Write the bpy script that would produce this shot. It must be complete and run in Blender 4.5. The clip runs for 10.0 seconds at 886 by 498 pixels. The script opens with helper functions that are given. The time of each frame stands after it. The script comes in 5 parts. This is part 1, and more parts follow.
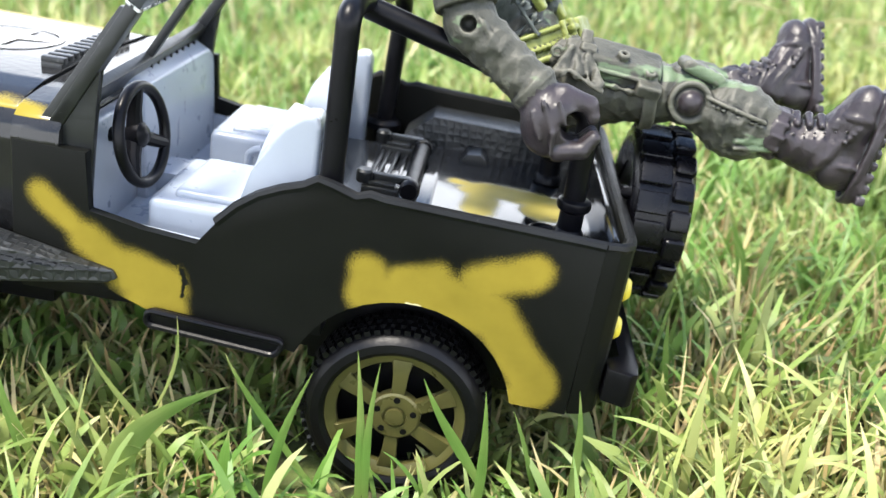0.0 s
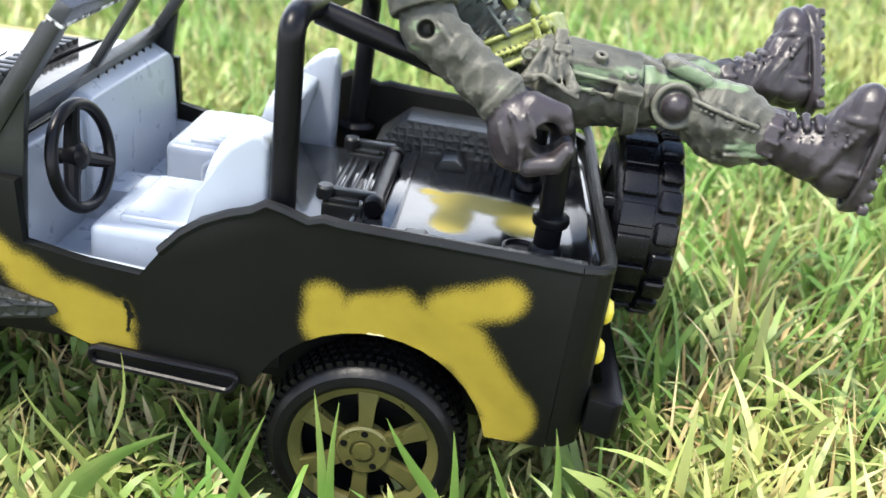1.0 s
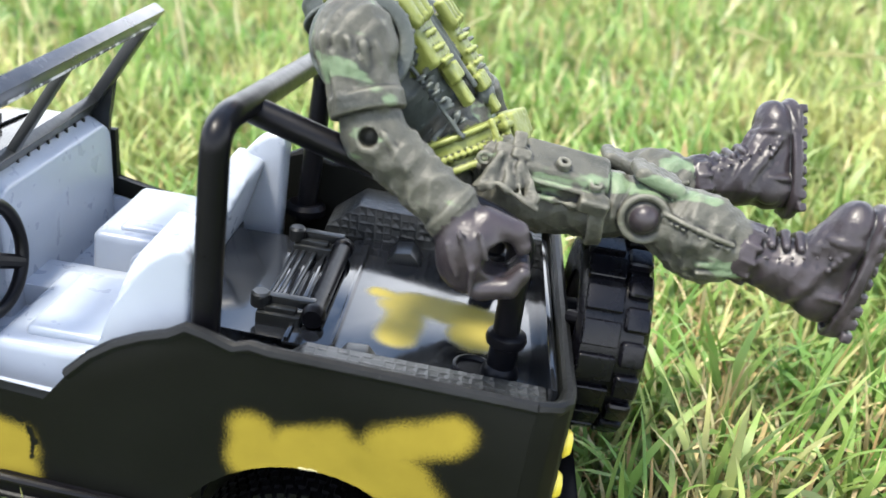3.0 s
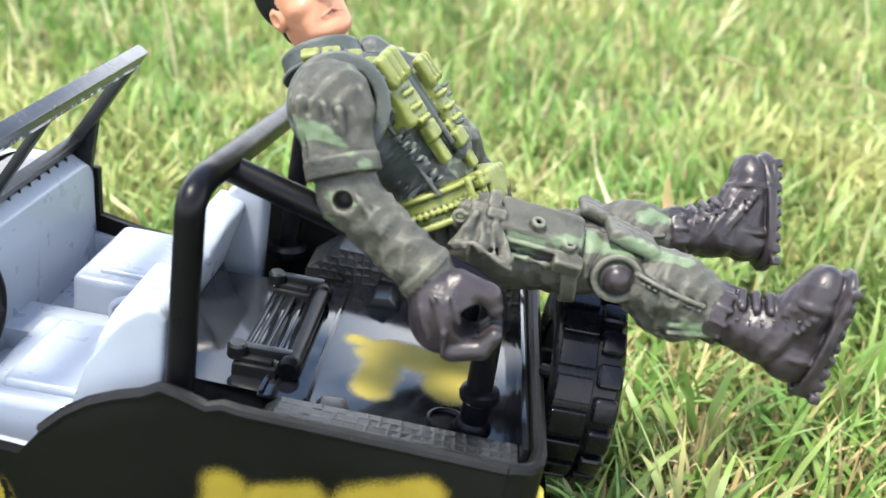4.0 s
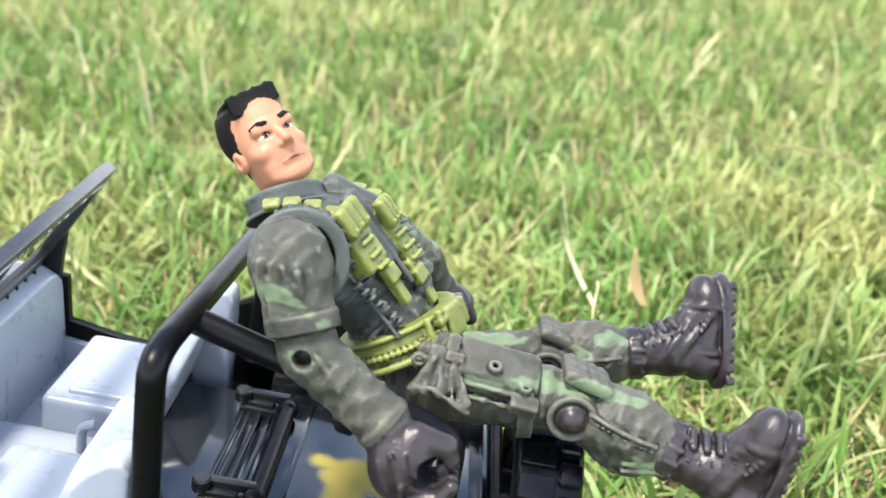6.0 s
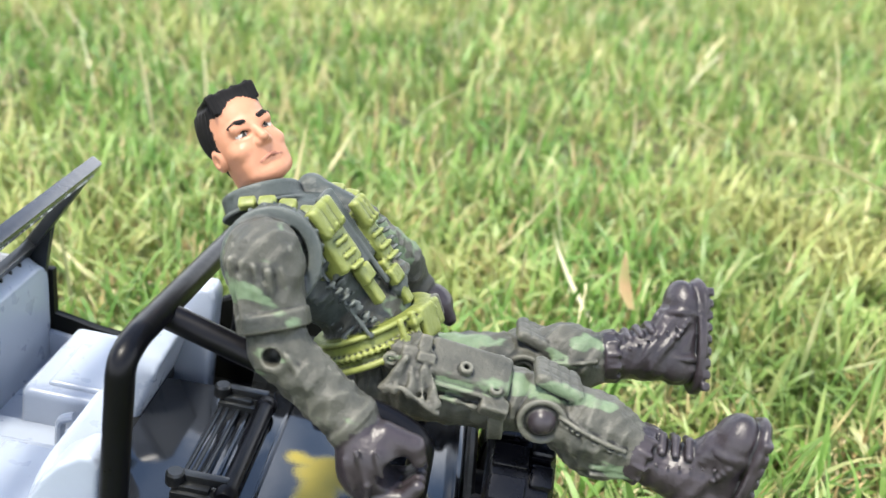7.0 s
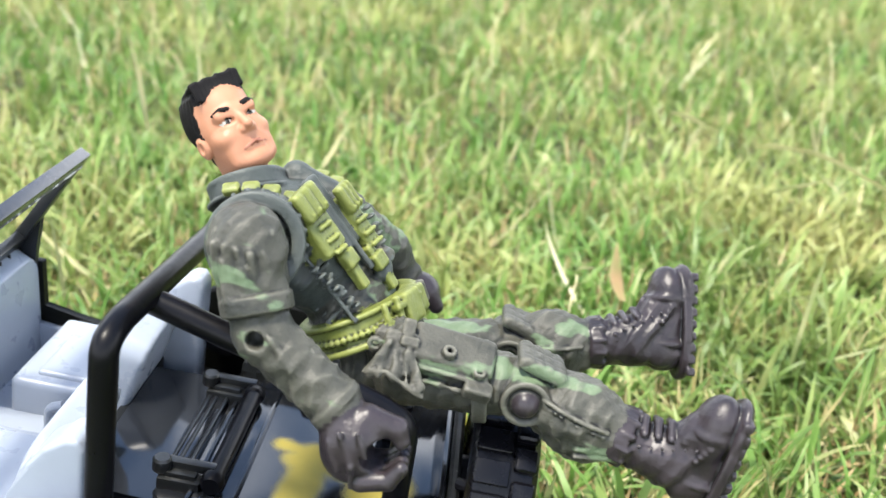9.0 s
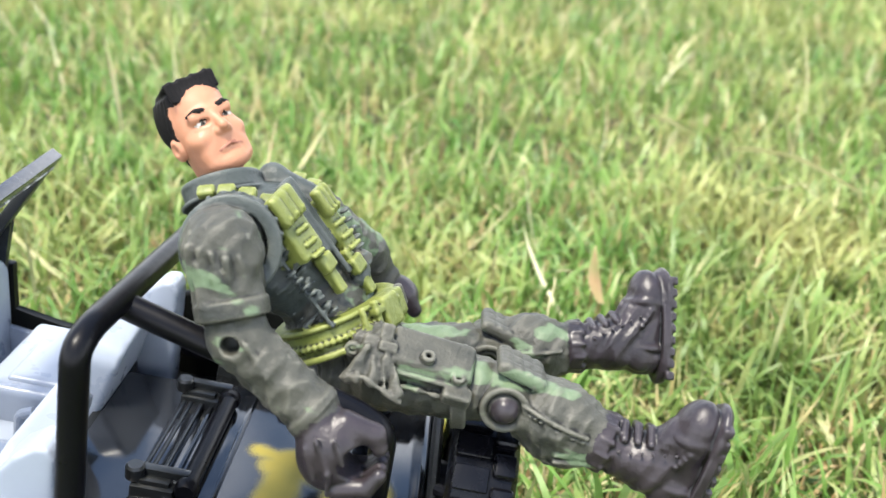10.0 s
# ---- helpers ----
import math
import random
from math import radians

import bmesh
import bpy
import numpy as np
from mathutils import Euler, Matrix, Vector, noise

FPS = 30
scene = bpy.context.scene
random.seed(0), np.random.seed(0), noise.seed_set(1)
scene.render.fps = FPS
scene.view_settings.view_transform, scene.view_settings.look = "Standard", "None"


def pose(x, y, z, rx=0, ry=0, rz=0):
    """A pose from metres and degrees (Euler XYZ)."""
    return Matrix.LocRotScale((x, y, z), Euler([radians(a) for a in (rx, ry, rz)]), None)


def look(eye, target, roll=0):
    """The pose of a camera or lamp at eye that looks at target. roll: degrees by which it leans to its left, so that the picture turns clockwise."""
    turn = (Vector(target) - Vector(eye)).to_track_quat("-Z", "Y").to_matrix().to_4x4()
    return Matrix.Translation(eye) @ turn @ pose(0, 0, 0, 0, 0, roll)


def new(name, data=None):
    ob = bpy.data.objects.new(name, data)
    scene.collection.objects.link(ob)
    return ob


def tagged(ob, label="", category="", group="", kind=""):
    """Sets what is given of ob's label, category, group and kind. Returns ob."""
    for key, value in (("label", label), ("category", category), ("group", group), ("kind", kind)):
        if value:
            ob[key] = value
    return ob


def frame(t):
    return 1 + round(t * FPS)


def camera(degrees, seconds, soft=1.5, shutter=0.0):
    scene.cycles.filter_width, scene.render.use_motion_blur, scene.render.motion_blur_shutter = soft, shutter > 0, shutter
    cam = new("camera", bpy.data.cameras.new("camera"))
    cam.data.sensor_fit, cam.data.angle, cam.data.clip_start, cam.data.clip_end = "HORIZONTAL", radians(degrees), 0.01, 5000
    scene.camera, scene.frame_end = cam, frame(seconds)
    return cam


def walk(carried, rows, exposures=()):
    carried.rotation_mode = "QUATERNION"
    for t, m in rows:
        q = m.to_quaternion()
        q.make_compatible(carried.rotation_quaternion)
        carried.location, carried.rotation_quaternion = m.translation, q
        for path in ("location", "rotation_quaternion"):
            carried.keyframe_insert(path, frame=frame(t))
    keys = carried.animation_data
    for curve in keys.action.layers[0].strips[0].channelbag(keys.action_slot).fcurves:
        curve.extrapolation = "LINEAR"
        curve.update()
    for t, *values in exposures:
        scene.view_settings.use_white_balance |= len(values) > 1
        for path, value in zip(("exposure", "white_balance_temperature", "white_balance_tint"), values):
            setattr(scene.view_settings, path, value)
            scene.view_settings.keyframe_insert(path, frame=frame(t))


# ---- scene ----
cam = camera(51.4, 10.0)
cam.data.dof.use_dof, cam.data.dof.focus_distance, cam.data.dof.aperture_fstop = True, 0.15, 25.0
METRES, EYE, TILT, LEAN, TURN = 0.095, 0.1129, -26.16, -1.083, 0.455
ROWS = [
    (0.0, 0.0, 0.0, 0.0, 0.0, -0.0, -0.0),
    (0.5, 0.034, 0.0577, 0.041, 0.45, -0.65, 0.66),
    (1.0, 0.0861, 0.1289, 0.0841, 1.02, -1.76, 1.29),
    (1.5, 0.1024, 0.228, 0.1854, 1.11, -1.78, 1.11),
    (2.0, 0.0788, 0.2552, 0.2234, 0.98, -0.98, 0.49),
    (2.5, 0.0789, 0.2602, 0.2188, 0.6, -0.55, 0.49),
    (2.7, 0.1214, 0.2639, 0.2226, 0.19, -0.57, 0.41),
    (3.8, 0.1595, 0.282, 0.302, -0.27, -0.87, -0.55),
    (4.0, 0.1689, 0.2613, 0.3215, -0.51, -0.57, -0.64),
    (4.5, 0.1906, 0.257, 0.3892, -0.73, 0.01, -0.55),
    (5.0, 0.2071, 0.2601, 0.4354, -0.91, -0.16, -0.34),
    (5.5, 0.1859, 0.2409, 0.4937, -1.48, -0.24, -0.04),
    (6.8, 0.252, 0.2226, 0.558, -1.13, -0.15, -1.53),
    (7.0, 0.2571, 0.2155, 0.5403, -1.06, -0.27, -1.62),
    (7.5, 0.2703, 0.2063, 0.521, -0.7, -0.31, -1.44),
    (8.0, 0.2652, 0.2147, 0.5138, -0.7, -0.31, -1.49),
    (8.5, 0.2702, 0.2076, 0.5103, -0.85, -0.28, -1.35),
    (9.0, 0.2855, 0.2048, 0.5131, -1.02, -0.13, -1.24),
    (9.5, 0.2763, 0.2165, 0.4951, -1.84, -0.04, -1.39),
    (10.0, 0.2836, 0.2211, 0.5182, -2.43, -0.06, -1.32),
]
walk(cam, [(t, pose(0, 0, EYE, TILT, LEAN, TURN) @ pose(METRES * x, METRES * y, METRES * z, 90 + pitch, roll, yaw)) for t, x, y, z, yaw, pitch, roll in ROWS],
     [(0.0, 1.71), (1.0, 1.72), (2.0, 1.72), (2.7, 1.72), (3.8, 1.71), (4.0, 1.69), (4.5, 1.42), (5.0, 1.37), (5.5, 1.58), (5.7, 1.59), (7.0, 1.51), (10.0, 1.53)])

# ---- light: bright day, sun behind thin cloud ----
SUN_ELEV, SUN_TURN = 75.0, 235.0
world = bpy.data.worlds.new("sky")
scene.world = world
world.use_nodes = True
wt = world.node_tree
wt.nodes.clear()
w_out = wt.nodes.new("ShaderNodeOutputWorld")
w_bg = wt.nodes.new("ShaderNodeBackground")
w_sky = wt.nodes.new("ShaderNodeTexSky")
w_sky.sky_type, w_sky.sun_disc = "NISHITA", False
w_sky.sun_elevation, w_sky.sun_rotation = radians(SUN_ELEV), radians(SUN_TURN)
w_co = wt.nodes.new("ShaderNodeTexCoord")
w_noise = wt.nodes.new("ShaderNodeTexNoise")
w_noise.inputs["Scale"].default_value, w_noise.inputs["Detail"].default_value = 2.6, 6
w_ramp = wt.nodes.new("ShaderNodeValToRGB")
w_ramp.color_ramp.elements[0].position, w_ramp.color_ramp.elements[1].position = 0.54, 0.74
w_mix = wt.nodes.new("ShaderNodeMix")
w_mix.data_type = "RGBA"
w_mix.inputs["B"].default_value = (14.0, 14.4, 15.2, 1)
wt.links.new(w_co.outputs["Generated"], w_noise.inputs["Vector"])
wt.links.new(w_noise.outputs["Fac"], w_ramp.inputs["Fac"])
wt.links.new(w_ramp.outputs["Color"], w_mix.inputs["Factor"])
wt.links.new(w_sky.outputs["Color"], w_mix.inputs["A"])
# white haze low over the horizon, clear blue higher up
w_sep = wt.nodes.new("ShaderNodeSeparateXYZ")
w_low = wt.nodes.new("ShaderNodeMapRange")
w_low.interpolation_type = "SMOOTHSTEP"
w_low.inputs["From Min"].default_value, w_low.inputs["From Max"].default_value = 0.49, 0.29
w_haze = wt.nodes.new("ShaderNodeMix")
w_haze.data_type = "RGBA"
w_haze.inputs["B"].default_value = (8.6, 9.0, 9.7, 1)
wt.links.new(w_co.outputs["Generated"], w_sep.inputs[0])
wt.links.new(w_sep.outputs[2], w_low.inputs["Value"])
wt.links.new(w_low.outputs["Result"], w_haze.inputs["Factor"])
wt.links.new(w_mix.outputs["Result"], w_haze.inputs["A"])
wt.links.new(w_haze.outputs["Result"], w_bg.inputs["Color"])
w_bg.inputs["Strength"].default_value = 0.15
wt.links.new(w_bg.outputs["Background"], w_out.inputs["Surface"])

sun = new("sun", bpy.data.lights.new("sun", "SUN"))
sun.data.energy, sun.data.angle, sun.data.color = 3.2, radians(11), (1.0, 0.94, 0.82)
sa, se = radians(SUN_TURN), radians(SUN_ELEV)
sun.matrix_world = look((0, 0, 0), (-math.sin(sa) * math.cos(se), -math.cos(sa) * math.cos(se), -math.sin(se)))


# ---- materials ----
class Nodes:
    """A small helper round one node material."""

    def __init__(self, name):
        self.mat = bpy.data.materials.new(name)
        self.mat.use_nodes = True
        self.tree = self.mat.node_tree
        self.bsdf = self.tree.nodes["Principled BSDF"]
        self.out = self.tree.nodes["Material Output"]

    def node(self, kind, **props):
        n = self.tree.nodes.new(kind)
        for key, value in props.items():
            setattr(n, key, value)
        return n

    def put(self, socket, value):
        if hasattr(value, "is_output"):
            self.tree.links.new(value, socket)
        else:
            socket.default_value = value

    def math(self, op, a, b=0.0, c=0.0, clamp=False):
        n = self.node("ShaderNodeMath", operation=op, use_clamp=clamp)
        for s, v in zip(n.inputs, (a, b, c)):
            self.put(s, v)
        return n.outputs[0]

    def coords(self, which="Object"):
        return self.node("ShaderNodeTexCoord").outputs[which]

    def noise(self, scale, detail=4.0, rough=0.55, vector=None, out="Fac"):
        n = self.node("ShaderNodeTexNoise")
        n.inputs["Scale"].default_value, n.inputs["Detail"].default_value, n.inputs["Roughness"].default_value = scale, detail, rough
        self.put(n.inputs["Vector"], vector if vector is not None else self.coords())
        return n.outputs[out]

    def ramp(self, fac, stops):
        n = self.node("ShaderNodeValToRGB")
        e = n.color_ramp.elements
        while len(e) < len(stops):
            e.new(0.5)
        for el, (p, c) in zip(e, stops):
            el.position, el.color = p, (*c, 1) if len(c) == 3 else c
        self.put(n.inputs["Fac"], fac)
        return n.outputs["Color"]

    def mix(self, fac, a, b):
        n = self.node("ShaderNodeMix", data_type="RGBA")
        self.put(n.inputs["Factor"], fac)
        for key, v in (("A", a), ("B", b)):
            self.put(n.inputs[key], (*v, 1) if isinstance(v, tuple) and len(v) == 3 else v)
        return n.outputs["Result"]

    def bump(self, height, strength=0.3, distance=0.0004):
        n = self.node("ShaderNodeBump")
        n.inputs["Strength"].default_value, n.inputs["Distance"].default_value = strength, distance
        self.put(n.inputs["Height"], height)
        self.put(self.bsdf.inputs["Normal"], n.outputs["Normal"])
        return n

    def smooth(self, value, lo, hi):
        n = self.node("ShaderNodeMapRange", interpolation_type="SMOOTHSTEP")
        self.put(n.inputs["Value"], value)
        n.inputs["From Min"].default_value, n.inputs["From Max"].default_value = lo, hi
        return n.outputs["Result"]

    def strokes(self, u, v, segs):
        """The distance in metres from the nearest of some spray strokes, (u0, v0, u1, v1, radius) in millimetres."""
        best = None
        for u0, v0, u1, v1, r in segs:
            u0, v0, u1, v1, r = (q / 1000 for q in (u0, v0, u1, v1, r))
            du, dv = u1 - u0, v1 - v0
            ll = max(du * du + dv * dv, 1e-12)
            pu, pv = self.math("SUBTRACT", u, u0), self.math("SUBTRACT", v, v0)
            h = self.math("DIVIDE", self.math("ADD", self.math("MULTIPLY", pu, du), self.math("MULTIPLY", pv, dv)), ll, clamp=True)
            qu = self.math("SUBTRACT", pu, self.math("MULTIPLY", h, du))
            qv = self.math("SUBTRACT", pv, self.math("MULTIPLY", h, dv))
            d = self.math("SQRT", self.math("ADD", self.math("MULTIPLY", qu, qu), self.math("MULTIPLY", qv, qv)))
            d = self.math("SUBTRACT", d, r)
            best = d if best is None else self.math("SMOOTH_MIN", best, d, 0.0012)
        return best


def plastic(name, colour, rough, grain=900, bump=0.12, vary=0.25, scuff=0.0, spec=0.5, worn=(0.66, 0.74), bare=0.28):
    n = Nodes(name)
    dark = tuple(c * (1 - vary) for c in colour)
    lite = tuple(min(1, c * (1 + vary)) for c in colour)
    col = n.ramp(n.noise(90, 5), [(0.3, dark), (0.7, lite)])
    if scuff:
        marks = n.smooth(n.noise(420, 6, 0.7), *worn)
        col = n.mix(n.math("MULTIPLY", marks, scuff), col, (bare, bare, bare * 0.97))
    n.put(n.bsdf.inputs["Base Color"], col)
    n.put(n.bsdf.inputs["Roughness"], n.math("ADD", n.math("MULTIPLY", n.noise(240, 5), 0.22), rough - 0.11))
    n.bsdf.inputs["Specular IOR Level"].default_value = spec
    n.bump(n.noise(grain, 3), bump, 0.0003)
    return n


def painted(name, plane, segs, base, yellow, rough, second=0.0):
    """Dark plastic with yellow spray paint in soft-edged, speckled strokes."""
    n = Nodes(name)
    sep = n.node("ShaderNodeSeparateXYZ")
    n.put(sep.inputs[0], n.coords())
    u, v = (sep.outputs[i] for i in plane)
    d = n.strokes(u, v, segs)
    d = n.math("ADD", d, n.math("MULTIPLY", n.math("SUBTRACT", n.noise(130, 3), 0.5), 0.0022))
    fine = n.math("SUBTRACT", n.noise(4200, 2, 0.7), 0.5)
    d = n.math("ADD", d, n.math("MULTIPLY", fine, 0.0042))
    mask = n.math("SUBTRACT", 1.0, n.smooth(d, -0.0011, 0.0011))
    if plane == (0, 2):
        mask = n.math("MULTIPLY", mask, n.math("LESS_THAN", sep.outputs[1], 0.02))
    if plane == (0, 1):
        up = n.node("ShaderNodeSeparateXYZ")
        n.put(up.inputs[0], n.coords("Normal"))
        mask = n.math("MULTIPLY", mask, n.math("GREATER_THAN", up.outputs[2], 0.6))
    if plane == (0, 2):
        # a flaked crack in the paint of the door
        crack = n.strokes(u, v, [(-36.4, 58.6, -34.8, 57.6, 0.2), (-33.8, 56.6, -33.2, 54.6, 0.25), (-33.2, 54.6, -33.6, 51.6, 0.18)])
        crack = n.math("ADD", crack, n.math("MULTIPLY", n.math("SUBTRACT", n.noise(900, 4, 0.7), 0.5), 0.0016))
        mask = n.math("MULTIPLY", mask, n.smooth(crack, 0.0, 0.0003))
    dirt = n.noise(70, 5)
    dark = n.ramp(dirt, [(0.3, tuple(c * 0.8 for c in base)), (0.75, tuple(c * 1.25 for c in base))])
    yel = n.ramp(n.noise(160, 5), [(0.3, tuple(c * 0.86 for c in yellow)), (0.7, yellow)])
    paint = n.mix(mask, dark, yel)
    if plane == (0, 2):
        # paint knocked off to the pale plastic on the arch's edge
        chip = n.strokes(u, v, [(3.9, 57.3, 5.9, 57.3, 0.35)])
        chip = n.math("ADD", chip, n.math("MULTIPLY", n.math("SUBTRACT", n.noise(1400, 4, 0.7), 0.5), 0.0014))
        paint = n.mix(n.math("SUBTRACT", 1.0, n.smooth(chip, 0.0, 0.0002)), paint, (0.55, 0.5, 0.3))
    n.put(n.bsdf.inputs["Base Color"], paint)
    ro = n.math("ADD", n.math("MULTIPLY", n.noise(200, 5), 0.16), rough - 0.08)
    n.put(n.bsdf.inputs["Roughness"], n.math("ADD", ro, n.math("MULTIPLY", mask, second)))
    gloss = 0.1 if plane == (0, 2) else (0.4 if name == "hood_paint" else 0.65)
    n.put(n.bsdf.inputs["Specular IOR Level"], n.math("SUBTRACT", gloss, n.math("MULTIPLY", mask, gloss * 0.9)))
    if name == "bed_paint":
        n.put(n.bsdf.inputs["Coat Weight"], n.math("SUBTRACT", 0.1, n.math("MULTIPLY", mask, 0.1)))
    n.bsdf.inputs["Coat Roughness"].default_value = 0.06
    n.bump(n.math("ADD", n.noise(700, 3), n.math("MULTIPLY", mask, 0.35)), 0.025 if name == "bed_paint" else 0.1, 0.0003)
    return n


YELLOW = (0.215, 0.168, 0.024)
DARK = (0.0042, 0.0046, 0.0038)
SIDE_STROKES = [(-3, 60, -3, 62, 3.2), (-3, 58, 9, 60, 3.6), (2, 62, 8, 63.5, 2.2), (15, 63.6, 23.4, 66.8, 3.2), (9, 60, 18, 58, 4.0), (18, 58, 27.5, 46, 3.8), (27, 45, 22, 41, 3.0),
                (-57.5, 66, -50, 59.5, 2.0), (-50, 59.5, -43, 54.5, 3.0), (-42, 54.5, -37, 53.2, 4.2), (-40, 50, -36, 49, 3.4)]
BED_STROKES = [(8.4, 37.4, 13, 36, 1.4), (11.8, 33.6, 15, 35, 2.6), (13.2, 23.6, 14.2, 34, 3.3), (15, 35.2, 27, 33.2, 4.3), (25.6, 27.5, 27.5, 32, 4.8)]
HOOD_STROKES = [(-140, 63, -72, 61, 5.0), (-66, 4, -60, 2, 2.0), (-105, 10, -96, 16, 6.0)]
m_body = painted("body_paint", (0, 2), SIDE_STROKES, DARK, YELLOW, 0.42, 0.18).mat
m_bed = painted("bed_paint", (0, 1), BED_STROKES, (0.007, 0.008, 0.010), (0.27, 0.225, 0.05), 0.10, 0.4).mat
m_hood = painted("hood_paint", (0, 1), HOOD_STROKES, (0.012, 0.012, 0.012), YELLOW, 0.12, 0.2).mat
m_black = plastic("black_plastic", (0.003, 0.003, 0.004), 0.32, 500, 0.14, 0.3, 0.1, 0.14).mat
m_trim = plastic("dark_trim_plastic", (0.006, 0.007, 0.0075), 0.36, 700, 0.2, 0.3, 0.25).mat
m_edge = plastic("worn_edge_plastic", (0.0048, 0.0052, 0.0054), 0.44, 800, 0.3, 0.5, 0.45, 0.2, (0.64, 0.74)).mat
m_screen = plastic("screen_frame_plastic", (0.03, 0.032, 0.038), 0.24, 700, 0.15, 0.3, 0.25).mat
m_scuffed = plastic("scuffed_frame_plastic", (0.012, 0.013, 0.014), 0.4, 800, 0.35, 0.5, 0.95, 0.4, (0.47, 0.53), 0.6).mat
m_rubber = plastic("tyre_rubber", (0.0025, 0.0025, 0.0032), 0.36, 600, 0.3, 0.3, 0.06, 0.2).mat
m_spare = plastic("spare_tyre_plastic", (0.002, 0.002, 0.003), 0.27, 400, 0.2, 0.3, 0.08, 0.2).mat
m_grey = plastic("grey_plastic", (0.245, 0.275, 0.325), 0.3, 400, 0.05, 0.05).mat
m_gold = plastic("rim_paint", (0.085, 0.078, 0.026), 0.3, 500, 0.15, 0.2, 0.1).mat
m_gold.node_tree.nodes["Principled BSDF"].inputs["Metallic"].default_value = 0.35
m_white = plastic("white_print", (0.78, 0.78, 0.76), 0.4, 500, 0.05, 0.05).mat
m_yellow = plastic("yellow_plastic", (0.6, 0.48, 0.04), 0.4, 500, 0.05, 0.1).mat


def tread_plate(name):
    n = Nodes(name)
    vor = n.node("ShaderNodeTexVoronoi", feature="F1", distance="CHEBYCHEV")
    vor.inputs["Scale"].default_value = 620
    vor.inputs["Randomness"].default_value = 0.35
    n.put(vor.inputs["Vector"], n.coords())
    n.put(n.bsdf.inputs["Base Color"], n.ramp(n.noise(150, 5), [(0.3, (0.006, 0.007, 0.008)), (0.7, (0.016, 0.018, 0.019))]))
    n.put(n.bsdf.inputs["Roughness"], n.math("ADD", n.math("MULTIPLY", n.noise(300, 4), 0.2), 0.3))
    n.bump(vor.outputs["Distance"], 0.8, 0.0005)
    return n.mat


m_tread = tread_plate("tread_plate_plastic")


def soil_material():
    n = Nodes("soil_and_thatch")
    a = n.noise(60, 8, 0.65)
    col = n.ramp(a, [(0.25, (0.02, 0.016, 0.009)), (0.45, (0.06, 0.06, 0.022)), (0.6, (0.10, 0.14, 0.03)), (0.8, (0.24, 0.2, 0.1))])
    n.put(n.bsdf.inputs["Base Color"], col)
    n.bsdf.inputs["Roughness"].default_value = 0.95
    n.bump(n.noise(300, 8, 0.7), 0.8, 0.004)
    return n.mat


def grass_material(name, stops, through_light=0.35):
    n = Nodes(name)
    geo = n.node("ShaderNodeNewGeometry")
    rnd = geo.outputs["Random Per Island"]
    col = n.ramp(rnd, stops)
    uv = n.node("ShaderNodeUVMap")
    uv.uv_map = "UVMap"
    sep = n.node("ShaderNodeSeparateXYZ")
    n.put(sep.inputs[0], uv.outputs[0])
    foot = n.math("SUBTRACT", 1.0, n.smooth(sep.outputs[1], 0.0, 0.45))
    col = n.mix(n.math("MULTIPLY", foot, 0.4), col, (0.22, 0.22, 0.075))
    tip = n.math("MULTIPLY", n.smooth(sep.outputs[1], 0.82, 1.0), n.math("GREATER_THAN", n.noise(23, 2), 0.5))
    col = n.mix(n.math("MULTIPLY", tip, 0.7), col, (0.42, 0.34, 0.17))
    streak = n.node("ShaderNodeTexWave", wave_type="BANDS", bands_direction="X")
    streak.inputs["Scale"].default_value, streak.inputs["Distortion"].default_value = 1.4, 0.3
    n.put(streak.inputs["Vector"], uv.outputs[0])
    col = n.mix(n.math("MULTIPLY", streak.outputs["Fac"], 0.08), col, (0.30, 0.38, 0.13))
    patch = n.smooth(n.noise(9.0, 4, 0.65), 0.44, 0.66)
    col = n.mix(n.math("MULTIPLY", patch, 0.68), col, (0.42, 0.40, 0.15))
    lush = n.smooth(n.noise(12.0, 4, 0.65), 0.5, 0.66)
    col = n.mix(n.math("MULTIPLY", lush, 0.68), col, (0.06, 0.15, 0.022))
    n.put(n.bsdf.inputs["Base Color"], col)
    n.bsdf.inputs["Roughness"].default_value = 0.42
    n.bsdf.inputs["Specular IOR Level"].default_value = 0.4
    n.bump(streak.outputs["Fac"], 0.12, 0.0001)
    tr = n.node("ShaderNodeBsdfTranslucent")
    n.put(tr.inputs["Color"], col)
    mx = n.node("ShaderNodeMixShader")
    mx.inputs[0].default_value = through_light
    n.put(mx.inputs[1], n.bsdf.outputs[0])
    n.put(mx.inputs[2], tr.outputs[0])
    n.put(n.out.inputs["Surface"], mx.outputs[0])
    return n.mat


m_soil = soil_material()
m_grass = grass_material("grass_blades", [(0.0, (0.07, 0.15, 0.026)), (0.35, (0.115, 0.235, 0.04)), (0.65, (0.17, 0.29, 0.062)), (0.88, (0.25, 0.33, 0.10)), (1.0, (0.36, 0.36, 0.15))])
m_straw = grass_material("dry_grass_blades", [(0.0, (0.26, 0.16, 0.075)), (0.3, (0.42, 0.28, 0.14)), (0.6, (0.52, 0.40, 0.22)), (0.85, (0.60, 0.52, 0.30)), (1.0, (0.40, 0.38, 0.15))], 0.25)
m_pale = grass_material("bleached_grass_stalks", [(0.0, (0.46, 0.38, 0.2)), (0.5, (0.6, 0.53, 0.32)), (1.0, (0.68, 0.62, 0.42))], 0.25)

